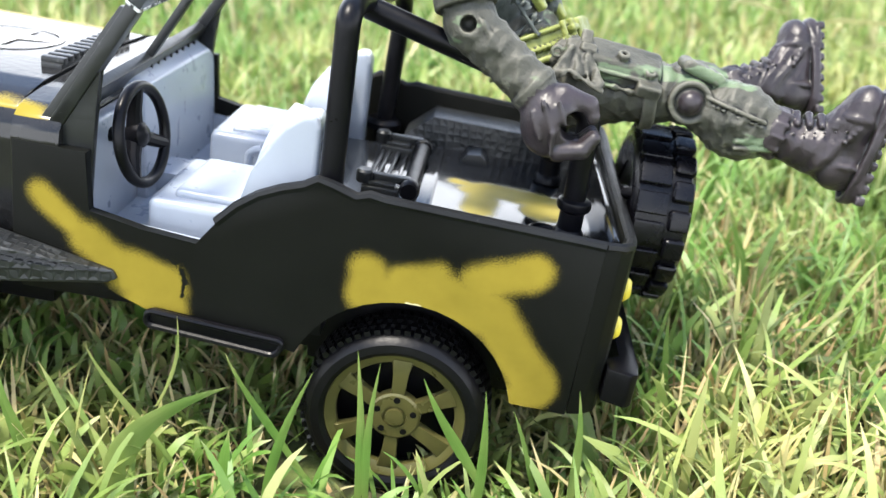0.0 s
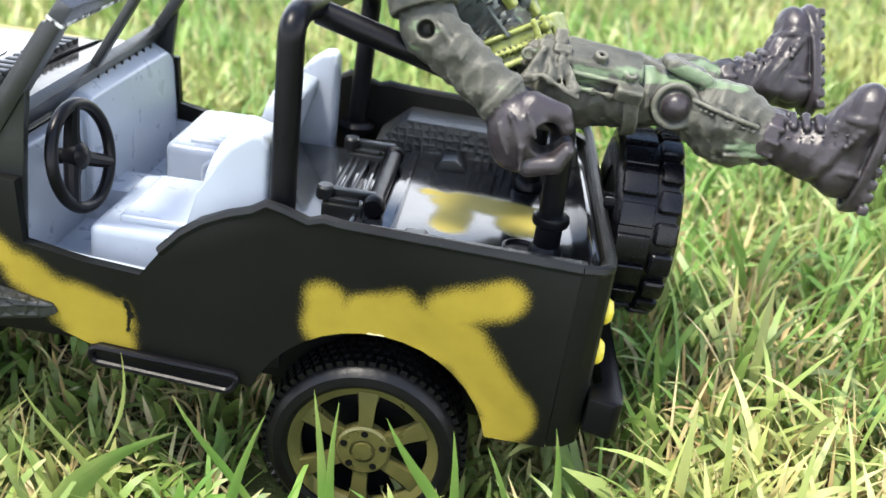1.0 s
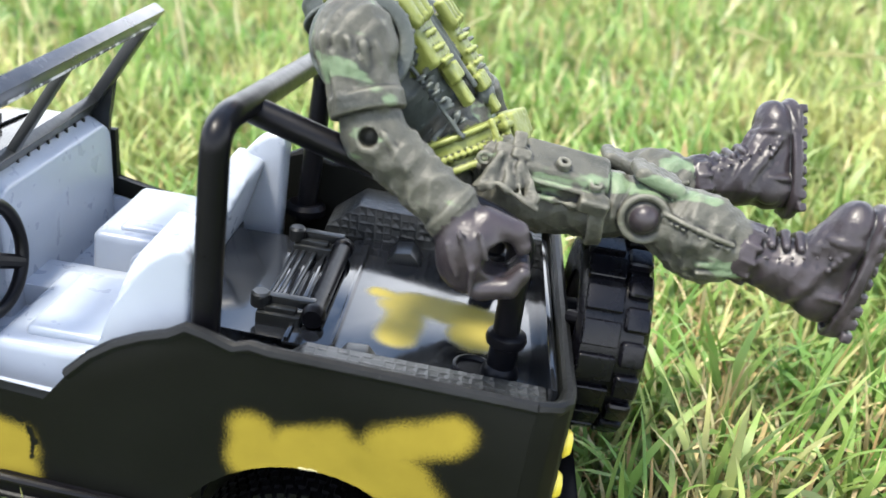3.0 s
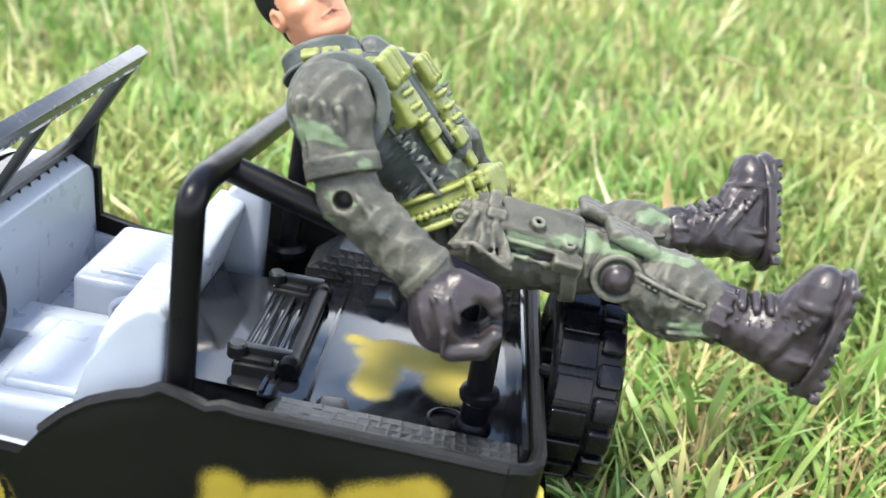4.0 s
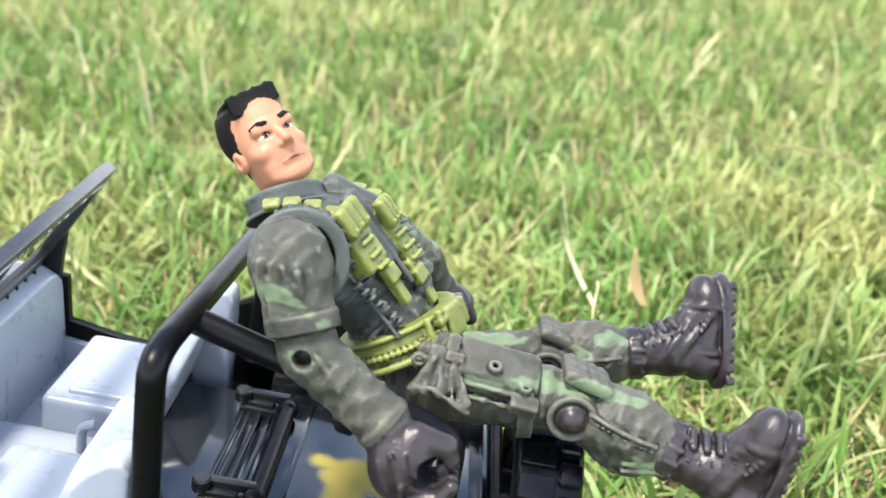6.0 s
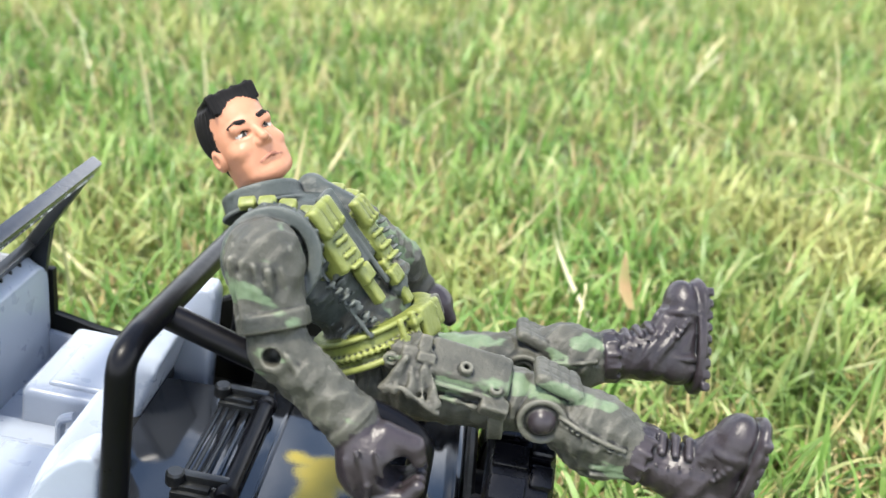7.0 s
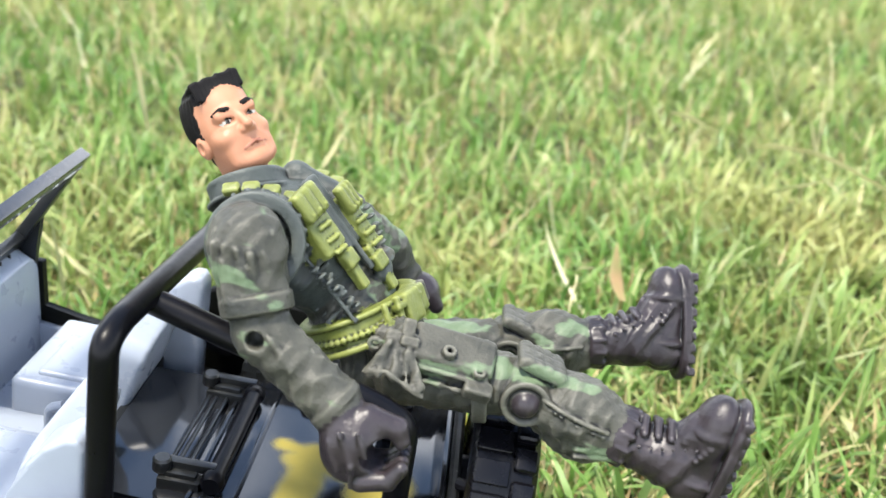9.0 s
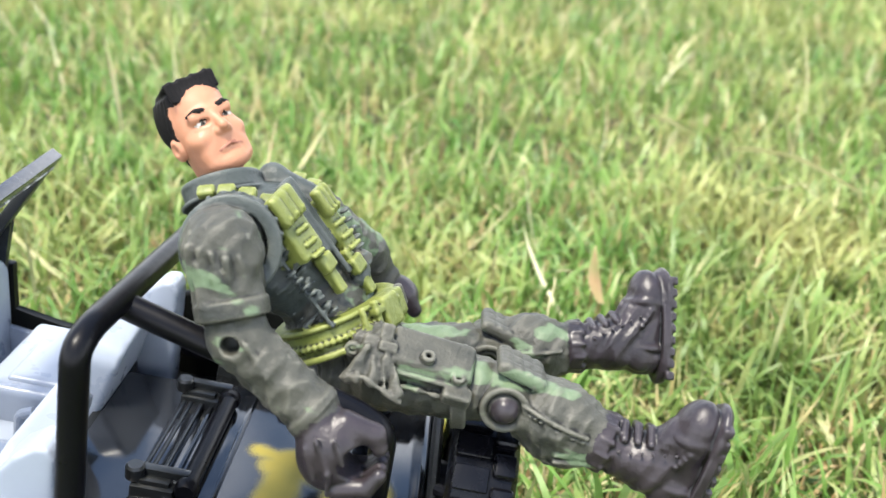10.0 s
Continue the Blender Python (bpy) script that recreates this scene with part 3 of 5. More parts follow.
def build_cab():
    bm = add_box(bmesh.new(), (-54.0, 2.0, 51.2), (-21.2, other(2.0), 57.2), 0.8)
    part("cab_floor", bm, m_grey, jeep, "pale grey plastic cab floor")
    part("tunnel", add_box(bmesh.new(), (-53.5, 30.5, 57.0), (-22.0, 41.0, 61.4), 1.2), m_grey, jeep)
    # dashboard: a block across the cab with rounded shoulders, lower before the driver
    def shoulders(y0, y1, top, r):
        up = [(y0 + r - r * math.cos(radians(q)), top - r + r * math.sin(radians(q))) for q in (0, 22, 45, 68, 90)]
        return [(y0, 56.5)] + up + [(y0 + y1 - y, z) for y, z in up][::-1] + [(y1, 56.5)]
    bm = add_prism(bmesh.new(), shoulders(26.0, other(2.2), 78.6, 3.6), 0, -54.4, -49.4, 1.2, 3)
    for v in bm.verts:
        v.co.x -= max(0.0, v.co.z - 66.0) * 0.13
        if v.co.z > 74.0:
            v.co.z += max(0.0, -51.4 - v.co.x) * 0.55
    part("dashboard", bm, m_grey, jeep, "pale grey plastic dashboard")
    bm = add_prism(bmesh.new(), shoulders(2.2, 27.5, 77.0, 4.5), 0, -54.4, -51.4, 1.2, 3)
    part("dashboard", bm, m_grey, jeep, "pale grey plastic dashboard")
    for k in range(8):
        y = 37.0 + k * 3.6
        part("dash_slot", add_box(bmesh.new(), (-55.0, y, 79.0), (-53.2, y + 0.5, 80.4), 0.1, None, 1), m_trim, jeep)
    for y0 in (6.6, other(30.6)):
        y1 = y0 + 24.0
        seat = part("seat", add_box(bmesh.new(), (-42.4, y0, 57.0), (-24.5, y1, 65.6 if y0 < 20 else 68.0), 1.6, None, 4), m_grey, jeep, "pale grey plastic bucket seat")
        low = 65.0 if y0 < 20 else 67.0
        bm = add_box(bmesh.new(), (-38.6, y0 + 2.5, low), (-26.5, y1 - 2.5, low + 1.9), 1.6, None, 4)
        part("cushion", bm, m_grey, seat)
        # backrest with broad rounded shoulders
        tilt = Matrix.Translation((-26.0, 0, 60.5)) @ Matrix.Rotation(radians(15), 4, "Y")
        outline = [(y0, 0), (y1, 0), (y1, 17.0), (y1 - 1.4, 19.4), (y1 - 4.5, 20.6), (y0 + 4.5, 20.6), (y0 + 1.4, 19.4), (y0, 17.0)]
        bm = add_prism(bmesh.new(), outline, 0, -2.4, 3.4, 1.7, 4)
        bmesh.ops.transform(bm, matrix=tilt, verts=bm.verts)
        part("backrest", bm, m_grey, seat)
        # rounded bolster along the outer side
        pts = [(-28.0, 57.2), (-26.6, 67.8), (-24.9, 73.8), (-22.6, 79.0), (-20.0, 82.4), (-17.0, 84.6), (-15.0, 84.8), (-14.0, 83.0), (-13.8, 57.2)]
        ys = (y0 - 1.2, y0 + 5.0) if y0 < 20 else (y1 - 5.6, y1 + 0.4)
        part("bolster", add_prism(bmesh.new(), pts, 1, *ys, 1.5, 4), m_grey, seat)
    bm = add_tube(bmesh.new(), rounded([(-33.0, 36.0, 61.0), (-33.0, 36.0, 66.5), (-30.5, 36.0, 67.5)], 1.5, 4), 0.9, 10)
    part("gear_lever", bm, m_grey, jeep)
    part("rear_cab_wall", add_box(bmesh.new(), (-22.2, 2.0, 57.0), (-20.6, other(2.0), 66.6), 0.4), m_trim, jeep)
    for y0, y1 in ((1.9, 3.4), (other(3.4), other(1.9))):
        pts = [(-50.0, 52.0), (-50.0, 63.2), (-40.5, 61.9), (-31.8, 61.0), (-24.0, 68.0), (-21.0, 68.0), (-21.0, 52.0)]
        part("cab_liner", add_prism(bmesh.new(), pts, 1, y0, y1, 0.3), m_grey, jeep)


build_cab()


def build_steering():
    centre = Vector((-45.6, 12.6, 74.4))
    normal = Vector((0.98, -0.09, 0.18)).normalized()
    turn = normal.to_track_quat("Z", "Y").to_matrix().to_4x4()
    m = Matrix.Translation(centre) @ turn
    ring = [m @ Vector((8.2 * math.cos(2 * math.pi * k / 40), 8.2 * math.sin(2 * math.pi * k / 40), 0)) for k in range(40)]
    wheel = part("steering_wheel", add_tube(bmesh.new(), ring, 1.0, 12, close=True), m_black, jeep, "glossy black toy steering wheel")
    for a in (88, 232, 335):
        d = Vector((math.cos(radians(a)), math.sin(radians(a)), 0))
        path = [m @ (d * 1.0 + Vector((0, 0, -1.4))), m @ (d * 4.0 + Vector((0, 0, -1.0))), m @ (d * 8.0)]
        part("spoke", add_tube(bmesh.new(), path, [1.5, 1.25, 1.1], 10), m_black, wheel)
    part("hub", add_lathe(bmesh.new(), [(0.01, -2.4), (1.8, -2.4), (2.3, -1.2), (2.2, 0.0), (1.4, 0.7), (0.01, 0.9)], 20, m), m_black, wheel)
    part("column", add_tube(bmesh.new(), [m @ Vector((0, 0, -2.0)), m @ Vector((0, 0, -6.5))], 1.3, 12), m_black, wheel)


build_steering()


def build_wheel(x, y, flip, name="wheel"):
    """A road wheel; its outer face looks along the local z axis."""
    m = pose(x * MM, y * MM, 34.3 * MM, 90 if not flip else -90, 0, 0)
    wh = empty(name, m, jeep)
    R, W = 16.4, 5.2
    prof = [(12.6, W - 0.2), (13.4, W + 0.3), (14.8, W + 0.2), (15.7, W - 0.6), (R, W - 1.8), (R, -W + 1.8), (15.7, -W + 0.6), (14.0, -W), (12.4, -W + 0.4), (12.2, 0)]
    part("tyre", add_lathe(bmesh.new(), prof, 64), m_rubber, wh, "black rubber-look tyre")
    bm = bmesh.new()
    n = 60
    for row, z in enumerate((3.2, 1.2, -0.8, -2.8)):
        for k in range(n):
            a = 2 * math.pi * (k + 0.5 * (row % 2)) / n
            mm = Matrix.Rotation(a, 4, "Z") @ Matrix.Translation((R, 0, z))
            add = bmesh.new()
            bmesh.ops.create_cube(add, size=1)
            for v in add.verts:
                v.co = Vector((v.co.x * 1.2, v.co.y * 1.05, v.co.z * 1.5))
            bmesh.ops.transform(add, matrix=mm, verts=add.verts)
            vs = [bm.verts.new(v.co) for v in add.verts]
            for f in add.faces:
                bm.faces.new([vs[v.index] for v in f.verts])
            add.free()
    tagged(part("tread", bm, m_rubber, wh, "knobbly tyre tread"), kind="stuff")
    bm = add_lathe(bmesh.new(), [(10.6, 3.6), (11.9, 4.4), (12.5, 4.6), (12.5, 3.4), (11.6, 2.6), (10.6, 2.4)], 56)
    for k in range(6):
        a = math.pi * k / 3 + math.pi / 2
        mm = Matrix.Rotation(a, 4, "Z")
        pts = [(2.6, -1.35), (8.0, -1.0), (11.2, -2.0), (11.2, 2.0), (8.0, 1.0), (2.6, 1.35)]
        sub = add_prism(bmesh.new(), pts, 2, 2.6, 4.1, 0.3)
        bmesh.ops.transform(sub, matrix=mm, verts=sub.verts)
        merge(bm, sub)
    add_lathe(bm, [(0.01, 2.4), (4.6, 2.4), (4.6, 4.1), (4.2, 4.4), (2.2, 4.4), (2.1, 4.0), (1.7, 4.0), (1.6, 4.7), (0.01, 4.8)], 36)
    rim = part("rim", bm, m_gold, wh, "six-spoke rim in dull yellow-green paint")
    for k in range(5):
        a = 2 * math.pi * k / 5 + 0.3
        bm = add_lathe(bmesh.new(), [(0.01, 4.2), (0.62, 4.2), (0.62, 4.46), (0.01, 4.46)], 12, Matrix.Translation((3.4 * math.cos(a), 3.4 * math.sin(a), 0)))
        part("bolt_hole", bm, m_black, rim)
    part("backing_disc", add_lathe(bmesh.new(), [(0.01, -2.5), (12.3, -2.5), (12.3, -1.0), (0.01, -1.0)], 36), m_black, wh)


for wx in (4.7, -92.0):
    build_wheel(wx, 6.2, False)
    build_wheel(wx, other(6.2), True)


def build_spare():
    wh = empty("spare_wheel", pose(45.4 * MM, 35.5 * MM, 68.8 * MM, 0, 90, 0), jeep)
    R = 15.6
    prof = [(9.0, -5.0), (13.0, -5.6), (14.6, -5.4), (R, -4.6), (R, 4.6), (14.6, 5.6), (13.0, 5.9), (9.0, 5.2)]
    part("tyre", add_lathe(bmesh.new(), prof, 64), m_spare, wh, "black plastic spare tyre with chunky blocks")
    n = 19
    for row, (z0, z1) in enumerate(((-4.8, 0.9), (1.3, 5.2))):
        first = None
        for k in range(n):
            turn = Matrix.Rotation(2 * math.pi * (k + 0.5 * row) / n, 4, "Z")
            if first is None:
                first = part("tread_block", add_box(bmesh.new(), (R - 0.6, -2.0, z0), (R + (1.3 if row else 1.0), 2.0, z1), 0.9 if row else 0.4, None, 3), m_spare, wh)
                first.matrix_basis = turn
            else:
                ob = new("tread_block", first.data)
                ob.parent = wh
                ob.matrix_basis = turn
    part("rim", add_lathe(bmesh.new(), [(0.01, -4.0), (9.2, -4.6), (9.2, 4.4), (7.0, 3.0), (3.0, 3.6), (0.01, 3.8)], 40), m_black, wh)
    part("spare_mount", add_tube(bmesh.new(), [(39.0, MID, 69.0), (42.0, MID, 69.0)], 4.0, 20), m_black, jeep)
    part("latch_pin", add_tube(bmesh.new(), [(39.0, 26.0, 74.6), (41.0, 24.2, 75.4), (42.0, 24.0, 75.4)], 1.1, 10), m_black, jeep)


build_spare()


def build_rear_fittings():
    part("rear_bumper", add_prism(bmesh.new(), [(39.0, 2.0), (43.0, 0.6), (44.4, 1.6), (44.6, 4.0), (44.6, other(4.0)), (44.4, other(1.6)), (43.0, other(0.6)), (39.0, other(2.0)), (39.0, other(6.0)), (42.0, other(7.0)), (42.0, 7.0), (39.0, 6.0)], 2, 44.6, 51.0, 0.5), m_black, jeep)
    for y in (9.0, other(9.0)):
        for z in (63.0, 55.6):
            bm = add_lathe(bmesh.new(), [(0.01, 0.0), (2.2, 0.0), (2.2, 0.8), (1.6, 1.6), (0.01, 1.9)], 20, Matrix.Translation((39.2, y, z)) @ Matrix.Rotation(radians(90), 4, "Y"))
            part("tail_light", bm, m_yellow, jeep, "round yellow tail light")


build_rear_fittings()


# ---- the soldier doll: one moulded mesh, sculpted from smooth-blended solids in the jeep's millimetres ----
def unit(v):
    v = np.asarray(v, float)
    return v / np.linalg.norm(v)


def basis(forward, up):
    """Columns: forward, left, up."""
    u = unit(up)
    f = np.asarray(forward, float)
    f = unit(f - u * (f @ u))
    return np.stack([f, np.cross(u, f), u], 1)


class Sculpt:
    """A field of signed distances on a grid, to which rounded solids are blended one by one."""

    def __init__(self, lo, hi, step):
        self.lo, self.step = np.array(lo, float), step
        self.shape = tuple(int((b - a) / step) + 1 for a, b in zip(lo, hi))
        self.d = np.full(self.shape, 4.0, np.float32)
        self.m = np.zeros(self.shape, np.int8)

    def region(self, lo, hi):
        a = np.maximum(np.floor((np.asarray(lo) - self.lo) / self.step).astype(int), 0)
        b = np.minimum(np.ceil((np.asarray(hi) - self.lo) / self.step).astype(int) + 1, self.shape)
        sl = tuple(slice(p, q) for p, q in zip(a, b))
        ax = [self.lo[k] + self.step * np.arange(a[k], b[k], dtype=np.float32) for k in range(3)]
        grid = np.stack(np.meshgrid(*ax, indexing="ij"), -1).astype(np.float32)
        return sl, grid

    def blend(self, sl, d, mat, k):
        old = self.d[sl]
        closer = d < old
        if k > 0:
            h = np.clip(0.5 + 0.5 * (old - d) / k, 0, 1)
            self.d[sl] = old * (1 - h) + d * h - k * h * (1 - h)
        else:
            self.d[sl] = np.minimum(old, d)
        self.m[sl] = np.where(closer, mat, self.m[sl])

    def carve(self, sl, d, k=0.3):
        old = self.d[sl]
        h = np.clip(0.5 - 0.5 * (old + d) / k, 0, 1)
        self.d[sl] = old * (1 - h) - d * h + k * h * (1 - h)

    def cap(self, a, b, ra, rb, mat, k=1.0, fold=0.0, hollow=False):
        a, b = np.asarray(a, float), np.asarray(b, float)
        r = max(ra, rb) + 3
        sl, p = self.region(np.minimum(a, b) - r, np.maximum(a, b) + r)
        ab = b - a
        h = np.clip(((p - a) @ ab) / (ab @ ab), 0, 1)
        d = np.linalg.norm(p - a - h[..., None] * ab, axis=-1) - (ra + (rb - ra) * h)
        if fold:
            d = d - fold * folds(p)
        if hollow:
            self.carve(sl, d)
        else:
            self.blend(sl, d.astype(np.float32), mat, k)

    def ell(self, c, axes, radii, mat, k=1.0, fold=0.0, hollow=False):
        c, radii = np.asarray(c, float), np.asarray(radii, float)
        r = radii.max() + 3
        sl, p = self.region(c - r, c + r)
        q = (p - c) @ axes
        k0 = np.linalg.norm(q / radii, axis=-1)
        k1 = np.linalg.norm(q / radii ** 2, axis=-1) + 1e-6
        d = k0 * (k0 - 1) / k1
        if fold:
            d = d - fold * folds(p)
        if hollow:
            self.carve(sl, d)
        else:
            self.blend(sl, d.astype(np.float32), mat, k)

    def box(self, c, axes, half, rnd, mat, k=0.4, hollow=False):
        c, half = np.asarray(c, float), np.asarray(half, float)
        r = np.linalg.norm(half) + 2
        sl, p = self.region(c - r, c + r)
        q = np.abs((p - c) @ axes) - (half - rnd)
        d = np.linalg.norm(np.maximum(q, 0), axis=-1) + np.minimum(q.max(-1), 0) - rnd
        if hollow:
            self.carve(sl, d)
        else:
            self.blend(sl, d.astype(np.float32), mat, k)

    def ring(self, c, axes, radii, tube, mat, k=0.3):
        """An elliptic band round the axis axes[:, 2]."""
        c, radii = np.asarray(c, float), np.asarray(radii, float)
        r = radii.max() + tube[0] + tube[1] + 2
        sl, p = self.region(c - r, c + r)
        q = (p - c) @ axes
        k0 = np.linalg.norm(q[..., :2] / radii, axis=-1)
        k1 = np.linalg.norm(q[..., :2] / radii ** 2, axis=-1) + 1e-6
        dr = np.abs(k0 * (k0 - 1) / k1) - tube[0] + 0.3
        dz = np.abs(q[..., 2]) - tube[1] + 0.3
        d = np.hypot(np.maximum(dr, 0), np.maximum(dz, 0)) + np.minimum(np.maximum(dr, dz), 0) - 0.3
        self.blend(sl, d.astype(np.float32), mat, k)

    def mesh(self):
        d, s = self.d, self.d < 0
        n = np.array(self.shape)
        count = sum(s[i:n[0] - 1 + i, j:n[1] - 1 + j, k:n[2] - 1 + k].astype(np.int8) for i in (0, 1) for j in (0, 1) for k in (0, 1))
        cells = np.argwhere((count > 0) & (count < 8))
        index = np.full(n - 1, -1, np.int64)
        index[tuple(cells.T)] = np.arange(len(cells))
        total, hits = np.zeros((len(cells), 3)), np.zeros(len(cells))
        corners = [(i, j, k) for i in (0, 1) for j in (0, 1) for k in (0, 1)]
        for ca in corners:
            for axis in range(3):
                if ca[axis]:
                    continue
                cb = list(ca)
                cb[axis] = 1
                a, b = cells + ca, cells + cb
                da, db = d[tuple(a.T)].astype(float), d[tuple(b.T)].astype(float)
                cross = (da < 0) != (db < 0)
                t = np.where(cross, da / np.where(cross, da - db, 1), 0)
                total += cross[:, None] * (a + t[:, None] * (b - a))
                hits += cross
        verts = self.lo + self.step * total / hits[:, None]
        faces = []
        for axis in range(3):
            u, v = [(1, 2), (2, 0), (0, 1)][axis]
            first = [slice(1, -1)] * 3
            second = [slice(1, -1)] * 3
            first[axis], second[axis] = slice(0, -1), slice(1, None)
            sa, sb = s[tuple(first)], s[tuple(second)]
            at = np.argwhere(sa != sb)
            inside = sa[tuple(at.T)]
            at = at + [0 if k == axis else 1 for k in range(3)]
            du, dv = np.eye(3, dtype=int)[u], np.eye(3, dtype=int)[v]
            quad = np.stack([index[tuple((at - du - dv).T)], index[tuple((at - dv).T)], index[tuple(at.T)], index[tuple((at - du).T)]], 1)
            quad[~inside] = quad[~inside][:, ::-1]
            faces.append(quad)
        faces = np.concatenate(faces)
        faces = faces[(faces >= 0).all(1)]
        near = np.clip(np.round((verts - self.lo) / self.step).astype(int), 0, n - 1)
        tag = self.m[tuple(near.T)]
        tag = tag[faces[:, 0]].astype(int)
        for _ in range(3):
            votes = np.zeros((len(verts), 9), np.float32)
            for c in range(4):
                np.add.at(votes, (faces[:, c], tag), 1.0)
            tag = votes[faces].sum(1).argmax(1)
        return verts, faces, tag


FOLD_WAYS = [(unit(np.random.RandomState(7 + k).normal(size=3)), 0.42 + 0.19 * k, 1.7 * k) for k in range(7)]


def folds(p):
    """Creases of moulded cloth: ridged sums of bent waves."""
    out = 0
    for way, freq, phase in FOLD_WAYS:
        bend = 1.3 * np.sin(0.31 * (p @ way[[1, 2, 0]]) + phase)
        out = out + (1 - 2 * np.abs(np.sin(freq * (p @ way) + bend + phase)))
    return out / 3.6


CLOTH, VEST, POUCH, LEATHER, SKIN, HAIR, LIP, EYE, IRIS = range(9)


def build_soldier():
    s = Sculpt((-24, 0, 76), (86, 66, 138), 0.29)
    ey = np.eye(3)
    hip, top = np.array([23.2, 36.0, 91.0]), np.array([3.4, 35.0, 112.8])
    up = unit(top - hip)
    tb = basis((0.68, -0.35, 0.63), up)
    wb = basis((0.80, -0.40, 0.45), (-0.50, 0.16, 0.86))
    f, l = tb[:, 0], tb[:, 1]

    def at(t, fo=0.0, le=0.0):
        return hip + (top - hip) * t + f * fo + l * le

    def belt(h, fo=0.0, le=0.0):
        return hip + (top - hip) * 0.24 + wb @ np.array([fo, le, h])

    # trunk
    s.ell(at(0.02), tb, (6.6, 10.0, 6.5), CLOTH, 1.5, 0.25)
    s.ell(at(0.33), tb, (6.6, 8.8, 9.0), CLOTH, 2.0, 0.35)
    s.ell(at(0.72), tb, (6.6, 10.6, 9.5), VEST, 2.5, 0.22)
    s.ell(at(0.96, -0.6), tb, (5.4, 9.6, 4.6), VEST, 2.5, 0.15)
    # collar, vest yoke and armhole edges
    hc = np.array([-7.6, 40.4, 121.9])
    s.cap(at(0.90, -0.6), np.array([-1.6, 35.6, 112.6]), 6.2, 5.2, VEST, 0.8)
    cc = np.array([-2.6, 36.2, 114.2])
    cb = basis(f, unit(hc - cc))
    s.ring(cc, cb, (4.9, 5.7), (0.9, 1.7), VEST, 0.7)
    s.ring(cc + cb[:, 2] * 1.5, cb, (5.3, 6.1), (0.45, 0.5), VEST, 0.3)
    s.ring(cc - cb[:, 2] * 1.3, cb, (6.0, 6.9), (0.5, 0.35), VEST, 0.3)
    for side in (-1, 1):
        s.cap(at(0.86, 4.8, 7.0 * side), at(1.08, 0.3, 6.8 * side), 2.1, 2.2, VEST, 0.8)
        s.cap(at(1.08, 0.3, 6.8 * side), at(0.92, -4.8, 6.6 * side), 2.2, 2.0, VEST, 0.8)
    yb = basis((1, 0, 0.2), (0.12, -0.93, 0.32))
    s.ring((2.6, 21.6, 111.6), yb, (6.0, 6.4), (1.0, 2.1), VEST, 0.5)
    s.ring((2.5, 20.0, 112.1), yb, (6.4, 6.8), (0.5, 0.5), VEST, 0.2)
    s.ell((2.4, 24.6, 115.0), basis((1, 0, 0.1), (0.1, -0.45, 0.88)), (5.2, 4.4, 2.4), VEST, 0.8, 0.1)
    for k in range(9):
        a = radians(-20 + 17 * k)
        s.ell(np.array([2.6, 21.4, 111.7]) + yb @ np.array([7.1 * math.cos(a), 7.5 * math.sin(a), 0.4]), yb, (0.4, 0.4, 0.5), VEST, 0.12)
    # rows of small olive loops along the neckline
    for k, (bx, by, bz) in enumerate(((-3.4, 28.0, 116.6), (-0.4, 27.6, 117.5), (2.6, 27.8, 117.6), (5.6, 28.6, 116.9))):
        s.box((bx, by, bz), basis((0.94, 0.1, 0.3 - 0.17 * k), (-0.2, -0.5, 0.84)), (1.35, 1.0, 0.8), 0.5, POUCH, 0.15)
    for bx, by, bz in ((4.4, 43.6, 116.4), (7.4, 43.2, 116.6), (10.0, 42.6, 116.2)):
        s.box((bx, by, bz), basis((0.94, -0.1, 0.1), (-0.1, -0.2, 0.96)), (1.2, 1.0, 0.7), 0.4, POUCH, 0.15)
    # zip line and stitched seams on the vest
    s.box(at(0.86, 6.4, 0.6), tb, (0.9, 1.9, 6.4), 0.5, VEST, 0.3)
    s.cap(at(0.5, 7.2, 0.6), at(1.02, 7.0, 0.6), 0.5, 0.5, VEST, 0.15)
    for side in (-1, 1):
        for k in range(7):
            s.ell(at(0.42 + 0.05 * k, 6.2, (6.6 + 0.5 * k) * side), tb, (1.0, 0.9, 0.35), VEST, 0.15)
    # chest pouches: deep sides, a flap of three lobes with studs, loops below
    for le, wide, deep in ((-5.0, 2.9, 3.0), (4.4, 1.7, 1.6)):
        out = 8.0 if le > 0 else 8.8
        low = -0.05 if le > 0 else 0.09
        s.box(at(0.78 + low, out - deep, le), tb, (deep, wide, 4.6), 0.8, POUCH, 0.2)
        s.box(at(0.92 + low, out + 0.1, le), tb, (0.8, wide + 0.1, 2.3), 0.5, POUCH, 0.1)
        for k in range(3):
            q = (k - 1) * wide * 0.66
            s.box(at(0.91 + low, out + 0.3, le + q), tb, (0.9, wide * 0.30, 2.4), 0.55, POUCH, 0.3)
            s.ell(at(0.86 + low, out + 1.2, le + q), tb, (0.4, 0.4, 0.4), POUCH, 0.1)
        for k, h in enumerate((0.78, 0.70, 0.63)):
            s.cap(at(h + low, out + 0.2, le - 1.3), at(h - 0.01 + low, out + 0.2, le + 1.3), 0.4, 0.4, POUCH, 0.12)
        s.box(at(0.50 + low, 6.9, le * 0.62), tb, (0.9, 0.9, 4.2), 0.35, POUCH, 0.2)
        s.box(at(0.54 + low, 7.5, le * 0.62), tb, (0.9, 1.5, 1.4), 0.4, POUCH, 0.12)
    s.ell(at(0.42, 6.8, 3.4), tb, (1.5, 2.4, 1.8), VEST, 0.4, 0.3)
